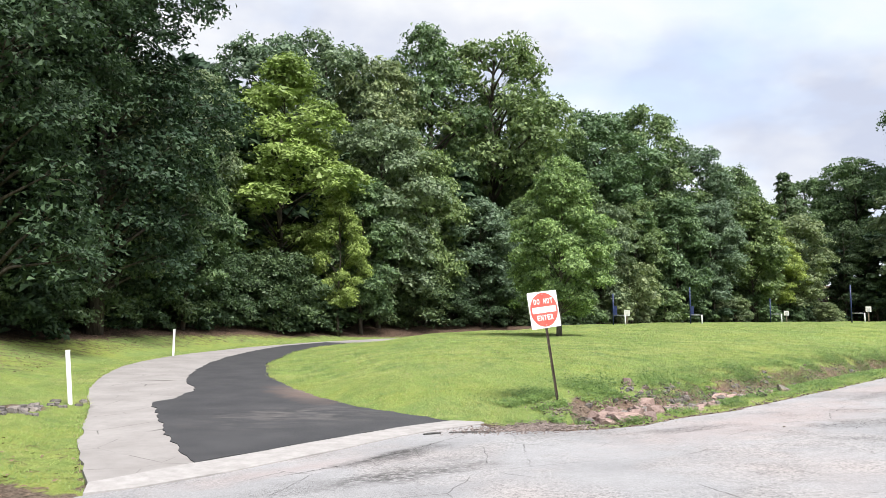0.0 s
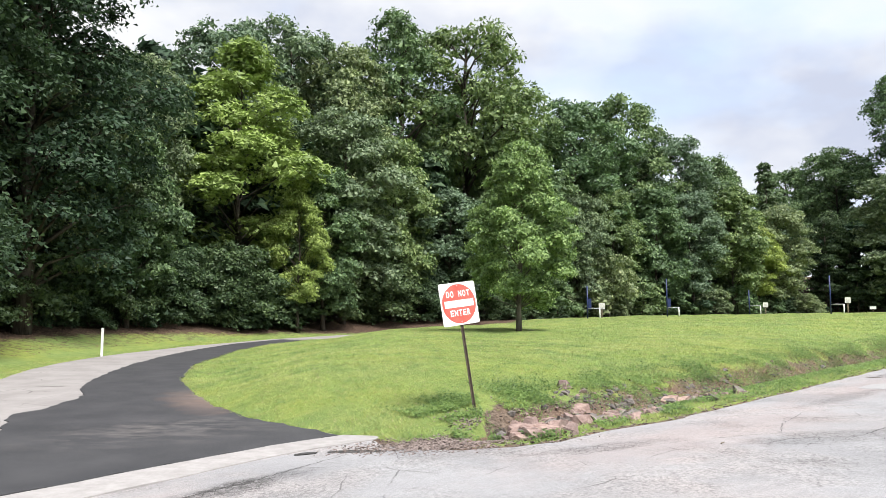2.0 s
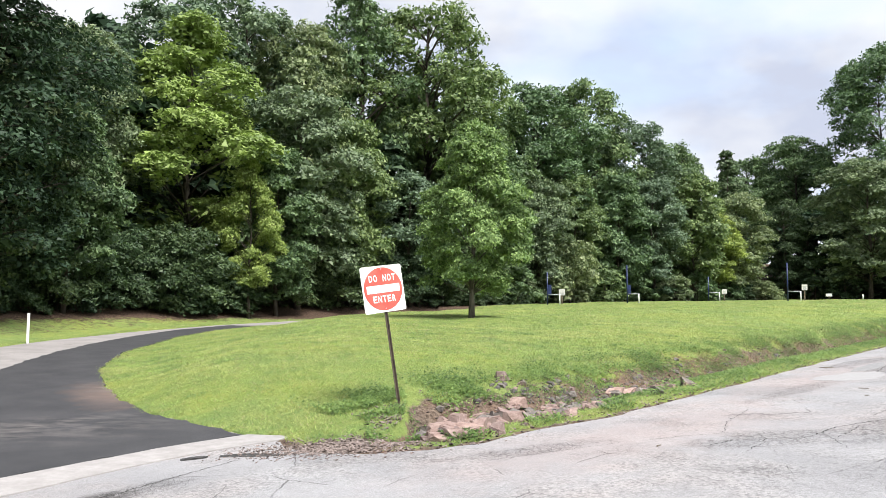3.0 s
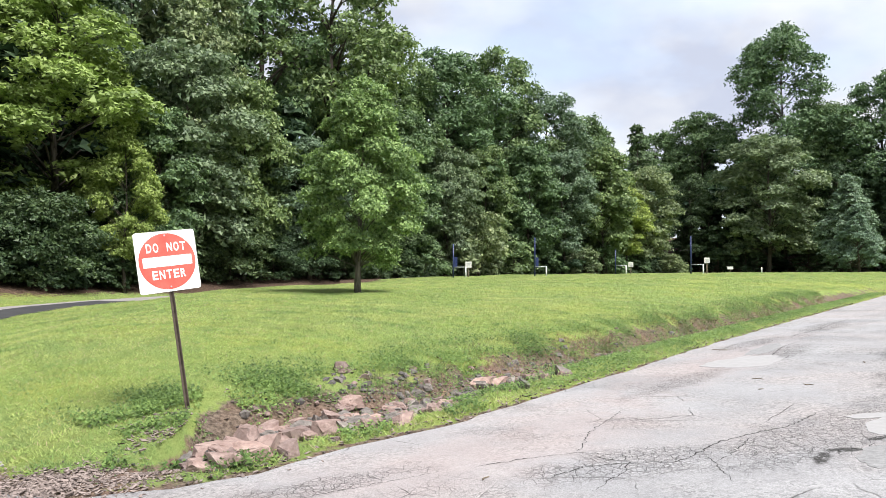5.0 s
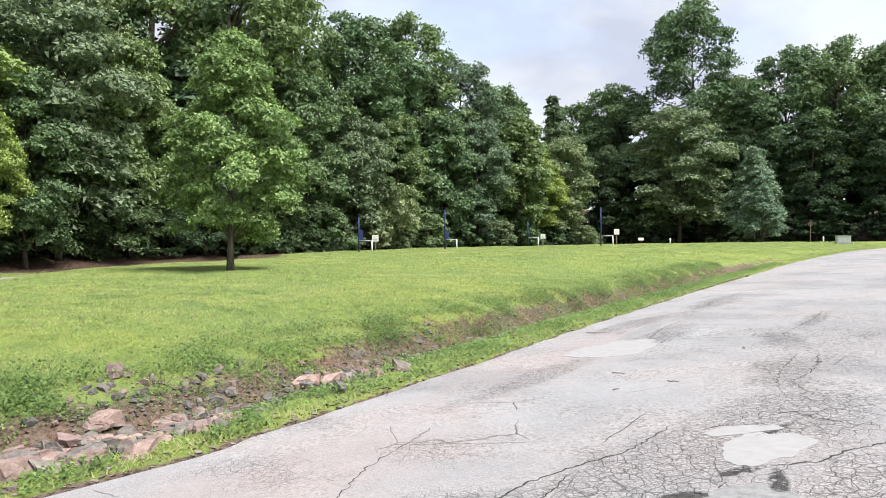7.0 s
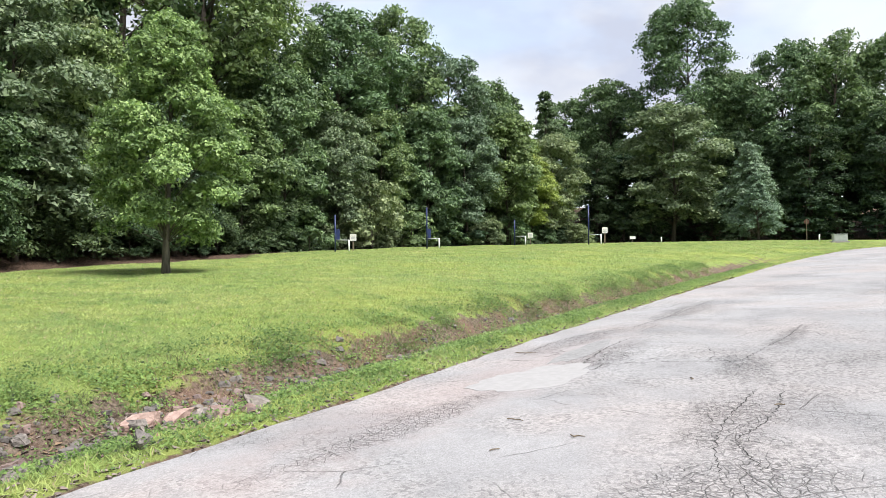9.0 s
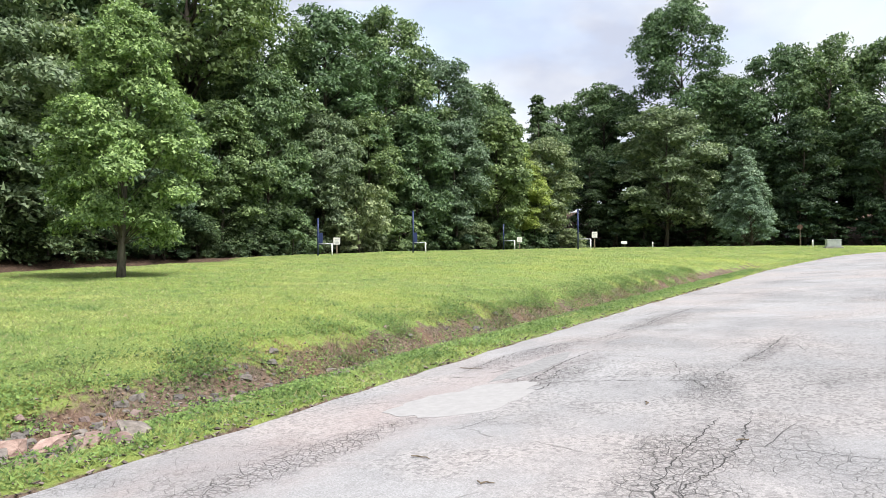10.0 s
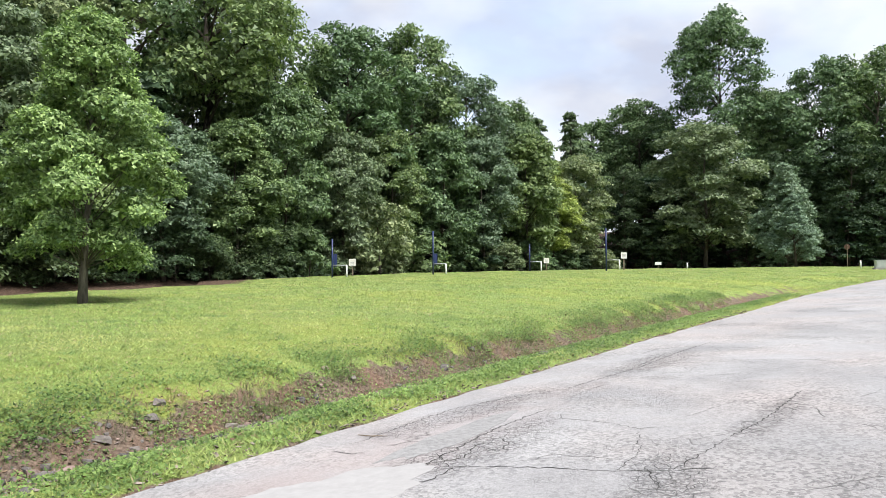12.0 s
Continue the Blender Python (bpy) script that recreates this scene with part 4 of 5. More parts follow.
def build_sign():
    s = empty("road_sign", pose(2.16, 15.65, -0.03, 0, -8.6, 0) @ pose(0, 0, 0, 0, 0, 31), "white square sign with a red disc, on a leaning steel post", "road sign")
    part("post", channel(2.26), POST_STEEL, s, "dark weathered steel post")
    p = part("panel", rounded_plate(0.748, 0.748, 0.004, 0.035, (0, -0.045, 1.915)), SIGN_WHITE, s)
    d = part("disc", disc(0.346, -0.049, 0.003), SIGN_RED, s, "faded red disc")
    d.location.z = 1.915
    part("bar", rounded_plate(0.60, 0.125, 0.003, 0.012, (0, -0.0525, 1.915)), SIGN_WHITE, s, "white bar")
    for words, z, wide in (("DO NOT", 2.083, 0.50), ("ENTER", 1.749, 0.43)):
        step = wide / len(words)
        row = empty_part("lettering", s, "white letters " + words)
        for k, ch in enumerate(words):
            if ch != " ":
                me = text_mesh(ch, 0.148)
                have = max(v.co.x for v in me.vertices) - min(v.co.x for v in me.vertices)
                mid = (max(v.co.x for v in me.vertices) + min(v.co.x for v in me.vertices)) / 2
                me.transform(pose((k - len(words) / 2 + 0.5) * step, -0.0525, z, 90) @ Matrix.Diagonal((step * 0.78 / have, 1, 1, 1)) @ Matrix.Translation((-mid, 0, 0)))
                me.materials.append(SIGN_WHITE)
                new("letter", me).parent = row
    for z in (1.60, 2.235):
        b = part("bolt", disc(0.011, -0.054, 0.006, 10), STEEL, s)
        b.location.z = z


build_sign()


# ---- markers by the drive ----
def marker(x, y, h, w, tilt, label):
    s = empty("marker_post", pose(x, y, gz(x, y), 0, tilt, 0), label, "marker post", "white markers by the drive")
    part("post", box(w, w * 0.5, h + 0.2, (0, 0, -0.2), 0.008), MARKER, s)
    part("cap", box(w * 1.12, w * 0.62, 0.03, (0, 0, h), 0.006), MARKER, s)


marker(-8.0, 15.96, 1.12, 0.085, -6.5, "white marker post leaning in grass beside the drive")
marker(-12.3, 32.06, 1.10, 0.09, 0.0, "white marker post standing by the drive in leaf litter")


# ---- fitness stations at the far end of the lawn ----
def notice(x, y, h, w, ph, turn=-15):
    s = empty("notice_board", pose(x, y, gz(x, y), 0, 0, turn), "small white notice panel on a grey wooden post", "notice board", "notices on the lawn")
    part("post", box(0.09, 0.09, h + 0.1, (0, 0, -0.1), 0.006), WOOD, s)
    part("panel", rounded_plate(w, ph, 0.03, 0.03, (0, -0.065, h - ph / 2 + 0.05)), PANEL, s)
    for k in range(4):
        part("print", box(w * (0.7 - 0.12 * (k % 2)), 0.004, 0.03, (0, -0.083, h - 0.12 - k * ph / 5.2)), INK, s, "unreadable grey lines")


def station(x, y, h, turn, label, panel=True):
    s = empty("exercise_station", pose(x, y, gz(x, y), 0, 0, turn), label, "exercise station", "exercise stations")
    bm = bmesh.new()
    tube(bm, [(0, 0, -0.1), (0, 0, h)], [0.055, 0.055], 10)
    part("post", bm, BLUE, s, "dark blue tall post", True)
    bm = bmesh.new()
    tube(bm, [(0, 0, 0.85), (1.0, 0, 0.85)], [0.035, 0.035], 8)
    part("bar", bm, STEEL, s, "", True)
    bm = bmesh.new()
    tube(bm, [(1.0, 0, -0.1), (1.0, 0, 0.87)], [0.06, 0.05], 8)
    part("stub_post", bm, MARKER, s, "short pale post", True)
    if panel:
        part("backrest", box(0.26, 0.06, 0.9, (0.2, 0.05, 0.75), 0.02), BLUE, s, "blue panel")


notice(14.4, 65.5, 1.25, 0.5, 0.52)
notice(32.0, 74.4, 1.1, 0.46, 0.46)
notice(35.2, 65.5, 1.35, 0.44, 0.48)
station(12.9, 64.0, 2.7, -10, "blue exercise station with a low bar on the lawn")
station(20.8, 68.5, 3.4, -10, "tall blue exercise station with a panel on the lawn")
station(30.6, 74.8, 2.4, -20, "blue exercise station at the edge of the woods", False)
station(33.8, 65.6, 3.3, -20, "dark blue exercise station with a cross bar", False)


def low_sign(x, y):
    s = empty("low_sign", pose(x, y, gz(x, y), 0, 0, -20), "low white sign plate on a short stake", "sign")
    part("stake", box(0.05, 0.05, 0.75, (0, 0, -0.1), 0.004), WOOD, s)
    part("plate", rounded_plate(0.6, 0.3, 0.02, 0.02, (0, -0.04, 0.62)), SIGN_WHITE, s)


low_sign(46.0, 80.9)


def stake(x, y, h, label):
    s = empty("survey_stake", pose(x, y, gz(x, y)), label, "stake", "white stakes in the grass")
    bm = bmesh.new()
    tube(bm, [(0, 0, -0.1), (0, 0, h), (0, 0, h + 0.03)], [0.06, 0.06, 0.03], 8)
    part("shaft", bm, MARKER, s, "", True)


stake(43.5, 70.8, 0.5, "short white stake in the mown grass")
stake(54.1, 63.2, 0.6, "short white stake beside the utility cabinet")


def cabinet():
    s = empty("utility_cabinet", pose(53.9, 60.7, gz(53.9, 60.7), 0, 0, -30), "grey-green metal utility cabinet on a concrete pad", "utility cabinet")
    part("pad", box(1.3, 1.05, 0.22, (0, 0, -0.15), 0.02), CONCRETE, s, "concrete pad")
    part("body", box(1.05, 0.75, 0.55, (0, 0, 0.07), 0.02), CABINET, s)
    part("lid", box(1.1, 0.8, 0.05, (0, 0, 0.62), 0.015), CABINET, s)
    part("door", box(0.9, 0.02, 0.4, (0, -0.385, 0.13), 0.008), CABINET, s)


cabinet()


def back_sign():
    x, y = 60.5, 72.3
    s = empty("distant_sign", pose(x, y, gz(x, y), 0, 0, 140), "round-topped brown sign on a post by the far road", "road sign")
    part("post", channel(2.2), WOOD, s)
    d = part("plate", disc(0.25, -0.04, 0.01, 24), RUST, s, "rust brown round plate")
    d.location.z = 1.9


RUST = simple("rust_plate", (0.085, 0.045, 0.035), (0.15, 0.08, 0.06), 8, 0.7)
back_sign()


# ---- stones in the ditch ----
def rock_mesh(seed, name):
    rng = random.Random(seed)
    bm = bmesh.new()
    bmesh.ops.create_cube(bm, size=0.8)
    bmesh.ops.scale(bm, vec=(1, rng.uniform(0.75, 1), rng.uniform(0.75, 1)), verts=bm.verts)
    for v in bm.verts:
        v.co += Vector((rng.uniform(-0.12, 0.12), rng.uniform(-0.12, 0.12), rng.uniform(-0.1, 0.1)))
    for _ in range(12):
        n = Vector((rng.choice((-1, 1)), rng.choice((-1, 1)), rng.uniform(-0.4, 1.1))) + Vector((rng.gauss(0, 0.4), rng.gauss(0, 0.4), 0))
        n.normalize()
        cut = bmesh.ops.bisect_plane(bm, geom=bm.verts[:] + bm.edges[:] + bm.faces[:], plane_co=n * rng.uniform(0.24, 0.42), plane_no=n, clear_outer=True)
        edges = [e for e in cut["geom_cut"] if isinstance(e, bmesh.types.BMEdge)]
        if len(edges) > 2:
            bmesh.ops.contextual_create(bm, geom=edges)
    bmesh.ops.bevel(bm, geom=bm.edges[:], offset=0.022, segments=1, affect="EDGES")
    bmesh.ops.triangulate(bm, faces=bm.faces[:])
    bmesh.ops.subdivide_edges(bm, edges=[e for e in bm.edges if e.calc_length() > 0.2], cuts=1)
    bmesh.ops.triangulate(bm, faces=bm.faces[:])
    for v in bm.verts:
        v.co *= 1 + 0.055 * rng.uniform(-1, 1)
    bmesh.ops.recalc_face_normals(bm, faces=bm.faces[:])
    me = bpy.data.meshes.new(name)
    bm.to_mesh(me)
    bm.free()
    return me


ROCKS = [rock_mesh(s, "rock") for s in range(8)]
RED_ROCKS, GREY_ROCKS = [], []
for me in ROCKS:
    a, b = me.copy(), me.copy()
    a.materials.append(STONE_RED)
    b.materials.append(STONE_GREY)
    RED_ROCKS.append(a)
    GREY_ROCKS.append(b)


LOOSE = []


def rock(x, y, w, d, h, turn=0.0, red=True, i=0, tilt=(0, 0), lift=0.0):
    """A stone half sunk in the ground; the small ones are gathered and joined later."""
    if 0 < x < 2.5:
        return
    mesh = (RED_ROCKS if red else GREY_ROCKS)[i % 8]
    m = pose(x, y, gz(x, y) + 0.2 * h + lift, tilt[0], tilt[1], turn) @ Matrix.Diagonal((w / 0.8, d / 0.8, h / 0.8, 1))
    if w < 0.205:
        LOOSE.append((mesh, m, red))
        return
    ob = new("rock", mesh)
    ob.matrix_basis = m
    tagged(ob, "reddish angular sandstone block in the ditch" if red else "grey-brown angular stone lying in the ditch", "rock", "stones in the ditch")


def join_loose():
    verts, faces, reds = [], [], []
    for mesh, m, red in LOOSE:
        n = len(verts)
        verts += [tuple(m @ v.co) for v in mesh.vertices]
        faces += [tuple(n + k for k in f.vertices) for f in mesh.polygons]
        reds += [0 if red else 1] * len(mesh.polygons)
    me = mesh_from("small_stones", verts, faces, STONE_RED)
    me.materials.append(STONE_GREY)
    me.polygons.foreach_set("material_index", reds)
    tagged(new("small_stones", me), "small broken red and grey stones along the ditch", "stones", kind="stuff")


# the large red blocks by the sign
rock(3.0, 14.5, 0.43, 0.34, 0.43, 20, True, 0, (8, -12), 0.06)
rock(2.85, 13.75, 0.48, 0.36, 0.26, 15, True, 1, (4, 3), 0.04)
rock(2.72, 13.35, 0.36, 0.26, 0.14, -10, True, 2)
rock(3.25, 13.85, 0.29, 0.34, 0.28, 60, True, 3)
rock(3.52, 13.62, 0.31, 0.29, 0.26, 100, True, 4)
rock(3.5, 14.6, 0.33, 0.28, 0.28, 10, True, 5)
rock(3.92, 14.62, 0.34, 0.29, 0.26, 50, True, 6)
rock(4.2, 15.3, 0.45, 0.29, 0.22, 25, False, 7, (0, -14), 0.05)
rock(3.55, 15.2, 0.34, 0.26, 0.19, 70, True, 2)
rock(4.4, 14.75, 0.29, 0.26, 0.17, 30, True, 1)
rock(4.75, 15.0, 0.34, 0.29, 0.15, 75, True, 3)


def scatter_rocks():
    rng = random.Random(9)
    mids = []
    pts = EDGE[3:12]
    for (ax, ay), (bx, by) in zip(pts, pts[1:]):
        length = math.hypot(bx - ax, by - ay)
        for j in range(int(length / 0.1)):
            t = j * 0.1 / length
            mids.append((ax + (bx - ax) * t, ay + (by - ay) * t, -(by - ay) / length, (bx - ax) / length))
    for k in range(250):
        x, y, nx, ny = mids[min(int(rng.random() ** 1.5 * 110), len(mids) - 1)]
        off = rng.gauss(1.85 + 0.05 * max(0, min(x - 4, 8)), 0.5)
        x, y = x + nx * off, y + ny * off
        near = max(0.35, 1 - max(0, x - 4) * 0.12)
        w = (0.08 + 0.28 * rng.random() ** 2) * near
        rock(x, y, w, w * rng.uniform(0.6, 0.9), w * rng.uniform(0.35, 0.6), rng.uniform(0, 360), x < 5.2 and rng.random() < 0.6, rng.randrange(8), (rng.uniform(-12, 12), rng.uniform(-12, 12)))
    for k in range(90):
        x, y, nx, ny = mids[min(rng.randrange(8, 38), len(mids) - 1)]
        off = rng.gauss(1.65, 0.42)
        w = rng.uniform(0.13, 0.34)
        rock(x + nx * off, y + ny * off, w, w * rng.uniform(0.6, 0.9), w * rng.uniform(0.4, 0.6), rng.uniform(0, 360), rng.random() < 0.6, rng.randrange(8), (rng.uniform(-14, 14), rng.uniform(-14, 14)))
    for k in range(210):
        # flat slabs packed in the bed of the ditch
        x, y, nx, ny = mids[rng.randrange(6, 46)]
        off = rng.uniform(0.75, 2.25) - 0.3 * max(0, 4.2 - x)
        w = rng.uniform(0.14, 0.42) * (1.15 if x < 4.6 else 0.8)
        rock(x + nx * off, y + ny * off, w, w * rng.uniform(0.55, 0.85), w * rng.uniform(0.25, 0.5), rng.uniform(0, 360), rng.random() < 0.75, rng.randrange(8), (rng.uniform(-22, 22), rng.uniform(-22, 22)), rng.uniform(-0.01, 0.05))
    for k in range(420):
        # grey stones breaking through along the cut bank
        x, y, nx, ny = mids[40 + int((len(mids) - 41) * rng.random() ** 1.6)]
        off = rng.gauss(2.15, 0.42)
        w = 0.05 + 0.15 * rng.random() ** 2
        rock(x + nx * off, y + ny * off, w, w * 0.75, w * 0.5, rng.uniform(0, 360), rng.random() < 0.3, rng.randrange(8), (rng.uniform(-20, 20), rng.uniform(-20, 20)))
    for k in range(46):
        x, y, nx, ny = mids[min(rng.randrange(34, 78), len(mids) - 1)]
        off = rng.gauss(1.6, 0.5)
        w = rng.uniform(0.14, 0.4)
        rock(x + nx * off, y + ny * off, w, w * rng.uniform(0.6, 0.9), w * rng.uniform(0.4, 0.6), rng.uniform(0, 360), rng.random() < 0.2, rng.randrange(8), (rng.uniform(-14, 14), rng.uniform(-14, 14)))
    for k in range(24):
        x, y, nx, ny = mids[min(rng.randrange(100, 190), len(mids) - 1)]
        off = rng.gauss(1.8, 0.35)
        w = rng.uniform(0.1, 0.32)
        rock(x + nx * off, y + ny * off, w, w * 0.7, w * 0.45, rng.uniform(0, 360), False, rng.randrange(8))
    for k in range(40):
        x, y = -8.2 + rng.gauss(0, 0.2), 14.5 + rng.gauss(0, 0.8)
        w = rng.uniform(0.08, 0.26)
        rock(x, y, w, w * 0.75, w * 0.5, rng.uniform(0, 360), False, rng.randrange(8))


scatter_rocks()
join_loose()


# ---- patches and breaks in the road ----
def ragged(cx, cy, rx, ry, turn, seed, n=46):
    rng = random.Random(seed)
    out = []
    for k in range(n):
        a = k * math.tau / n
        r = 1 + rng.uniform(-0.07, 0.07) + 0.1 * math.sin(3 * a + seed) + 0.06 * math.sin(7 * a + 2 * seed)
        x, y = rx * r * math.cos(a), ry * r * math.sin(a)
        c, s = math.cos(radians(turn)), math.sin(radians(turn))
        out.append((cx + x * c - y * s, cy + x * s + y * c))
    return out


for name, label, poly, mat, lift in (
    ("road_patch", "smooth pale repair patch in the road", ragged(10.95, 18.1, 0.98, 0.5, 33, 1), PATCH, 0.003),
    ("road_patch", "small pale repair patch beside the broken surface", ragged(9.65, 13.3, 0.34, 0.12, -5, 3), PATCH, 0.003),
    ("road_patch", "pale repair patch beside the broken surface", ragged(9.5, 12.82, 0.5, 0.27, 30, 4), PATCH, 0.003),
    ("road_patch", "rough grey asphalt fill in the broken surface", ragged(8.62, 11.78, 0.42, 0.3, 40, 6), FILL, 0.003),
    ("road_patch", "worn repair strip between cracks", ragged(12.35, 19.75, 1.15, 0.2, 46, 7), FILL, 0.003),
    ("road_break", "dark patch of loose tar by the end of the kerb", ragged(0.45, 13.05, 0.45, 0.12, -12, 9, 30), RUBBLE, 0.002),
    ("road_break", "small dark patch of tar on the kerb's foot", ragged(-0.25, 13.02, 0.16, 0.07, 20, 10, 18), RUBBLE, 0.016),
):
    tagged(slab(name, poly, road_z, 0.02, mat, lift), label, "road patch", kind="structure")


def crack(text, width, seed):
    """A jagged open crack: a thin dark ribbon that narrows at both ends."""
    rng = random.Random(seed)
    pts = resample(line(text), 0.05, 0.022, seed, closed=False)
    left_side, right_side = [], []
    for i, (x, y) in enumerate(pts):
        (ax, ay), (bx, by) = pts[max(i - 4, 0)], pts[min(i + 4, len(pts) - 1)]
        length = math.hypot(bx - ax, by - ay)
        w = width * (0.35 + rng.random()) * min(1, i / 4 + 0.1, (len(pts) - 1 - i) / 4 + 0.1) / 2
        nx, ny = -(by - ay) / length * w, (bx - ax) / length * w
        left_side.append((x + nx, y + ny, float(road_z(x, y)) + 0.0025))
        right_side.append((x - nx, y - ny, float(road_z(x, y)) + 0.0025))
    n = len(pts)
    faces = [(i, i + 1, n + i + 1, n + i) for i in range(n - 1)]
    tagged(new("road_crack", mesh_from("road_crack", left_side + right_side, faces, RUBBLE)), "open jagged crack in the worn road", "crack", kind="structure")


for i, (route, width) in enumerate((
    ("6.19,12.81 6.3,12.99 6.49,13.41 6.61,13.64 6.9,14.04 7.4,14.68", 0.010),
    ("5.6,12.0 6.1,12.3 6.68,12.27 6.85,12.19 7.22,12.45 7.56,12.75 8.04,12.97 8.42,13.1 8.72,13.27 9.28,13.73", 0.014),
    ("7.16,12.08 7.48,12.35 7.73,12.6 7.99,12.91", 0.010),
    ("5.9,11.6 6.3,12.0 6.5,12.3 6.3,12.6 6.19,12.81", 0.010),
    ("5.2,12.6 5.7,12.75 6.19,12.81 6.5,12.6 6.68,12.27", 0.009),
    ("7.0,11.5 7.1,11.9 7.16,12.08 7.22,12.45", 0.009),
    ("10.7,14.05 10.95,14.5 11.46,15.15 11.8,15.5 12.14,15.79 12.67,16.3", 0.012),
    ("11.0,14.0 11.3,14.75 11.85,15.1 12.3,15.5 12.9,16.2", 0.012),
    ("10.14,13.62 10.42,13.66 10.43,13.34 10.57,12.98", 0.022),
    ("11.26,18.03 11.66,18.49 12.14,19.07 12.55,19.6 12.93,20.0 13.65,20.67", 0.015),
    ("11.99,18.57 12.46,18.38 12.89,18.11 13.22,17.91 13.55,17.76 14.0,17.7", 0.014),
    ("11.19,19.75 11.41,19.85 11.79,20.29 12.56,21.09 13.36,21.51 14.18,21.73", 0.010),
    ("13.41,17.92 13.3,17.48 13.17,17.24", 0.014),
    ("14.51,18.53 15.16,19.01 15.85,19.62 16.54,20.28", 0.013),
    ("13.85,19.55 13.97,19.18 14.35,19.14", 0.010),
    ("12.0,19.13 12.03,18.51 11.8,18.25 11.52,18.13", 0.012),
    ("12.38,19.19 12.51,18.9 12.69,19.15 12.69,19.55", 0.012),
    ("11.66,18.49 11.9,18.75 12.2,18.8 12.38,19.19 12.7,19.3", 0.012),
    ("11.1,19.55 11.3,19.35 11.45,19.45", 0.022),
    ("13.55,17.76 14.1,18.2 14.51,18.53", 0.010),
    ("13.17,17.9 13.6,18.4 13.97,19.18", 0.008),
    ("14.18,21.73 15.0,22.4 15.8,23.0 17.0,24.2 18.6,25.6", 0.014),
    ("15.41,22.72 16.1,23.4 17.06,24.49", 0.012),
    ("-2.0,9.6 -1.2,10.3 -0.5,11.3 0.1,12.4 0.4,12.9", 0.015),
    ("3.2,11.9 4.2,12.3 5.0,12.6", 0.007),
    ("7.9,11.8 8.05,11.96 8.17,12.07 8.29,12.13", 0.050),
    ("8.25,12.1 8.38,12.12 8.47,12.14 8.58,12.09", 0.085),
    ("8.58,12.09 8.7,12.2 8.84,12.33", 0.022),
    ("8.8,12.36 8.93,12.38 9.03,12.42 9.14,12.42", 0.070),
    ("8.85,11.9 8.98,12.03 9.1,12.16 9.19,12.26 9.27,12.34", 0.055),
    ("9.27,12.34 9.34,12.4 9.44,12.46", 0.024),
    ("9.5,13.03 9.66,13.09 9.78,13.13 9.9,13.2 10.03,13.28", 0.045),
    ("9.2,12.4 9.6,12.35 10.0,12.5 10.6,12.55", 0.017),
    ("9.36,13.43 9.65,13.5 9.93,13.41", 0.012),
    ("8.2,11.0 8.6,11.1 9.1,11.3 9.6,11.6", 0.014),
)):
    crack(route, width, i + 1)


def twig(x, y, length, turn, seed):
    rng = random.Random(seed)
    bm = bmesh.new()
    pts = [(-length / 2 + length * k / 4, rng.uniform(-0.02, 0.02), 0.008 + 0.006 * rng.random()) for k in range(5)]
    tube(bm, pts, [0.005, 0.007, 0.006, 0.005, 0.003], 5)
    ob = part("twig", bm, WOOD)
    ob.matrix_basis = pose(x, y, float(road_z(x, y)), 0, 0, turn)
    tagged(ob, "small dry twig lying on the road", "twig", "twigs on the road")


twig(10.02, 16.17, 0.16, -40, 1)
twig(10.28, 15.38, 0.12, -30, 2)
twig(9.54, 15.32, 0.10, 20, 3)
twig(12.39, 17.04, 0.14, 50, 4)
twig(12.34, 15.54, 0.13, 10, 5)
twig(11.53, 20.01, 0.3, -20, 6)
twig(5.2, 12.2, 0.12, 60, 7)


# ---- grass and weeds ----
def blades(name, x, y, h, w, material, rng, bend=0.5, label="", lean=None):
    n = len(x)
    z = ground_z(x, y)
    a = rng.random(n) * math.tau
    dx, dy = np.cos(a), np.sin(a)
    tip = rng.normal(size=(n, 2)) * (bend * h)[:, None]
    base = np.column_stack((x, y, z - 0.01))
    side = np.column_stack((dx, dy, 0 * dx)) * (w / 2)[:, None]
    top = base + np.column_stack((tip, h))
    co = np.stack((base - side, base + side, top), 1)
    me = bpy.data.meshes.new(name)
    me.vertices.add(3 * n)
    me.vertices.foreach_set("co", co.ravel())
    me.loops.add(3 * n)
    me.loops.foreach_set("vertex_index", np.arange(3 * n, dtype=np.int32))
    me.polygons.add(n)
    me.polygons.foreach_set("loop_start", np.arange(0, 3 * n, 3, dtype=np.int32))
    me.polygons.foreach_set("loop_total", np.full(n, 3, dtype=np.int32))
    me.update(calc_edges=True)
    me.materials.append(material)
    tagged(new(name, me), label, "grass", kind="stuff")


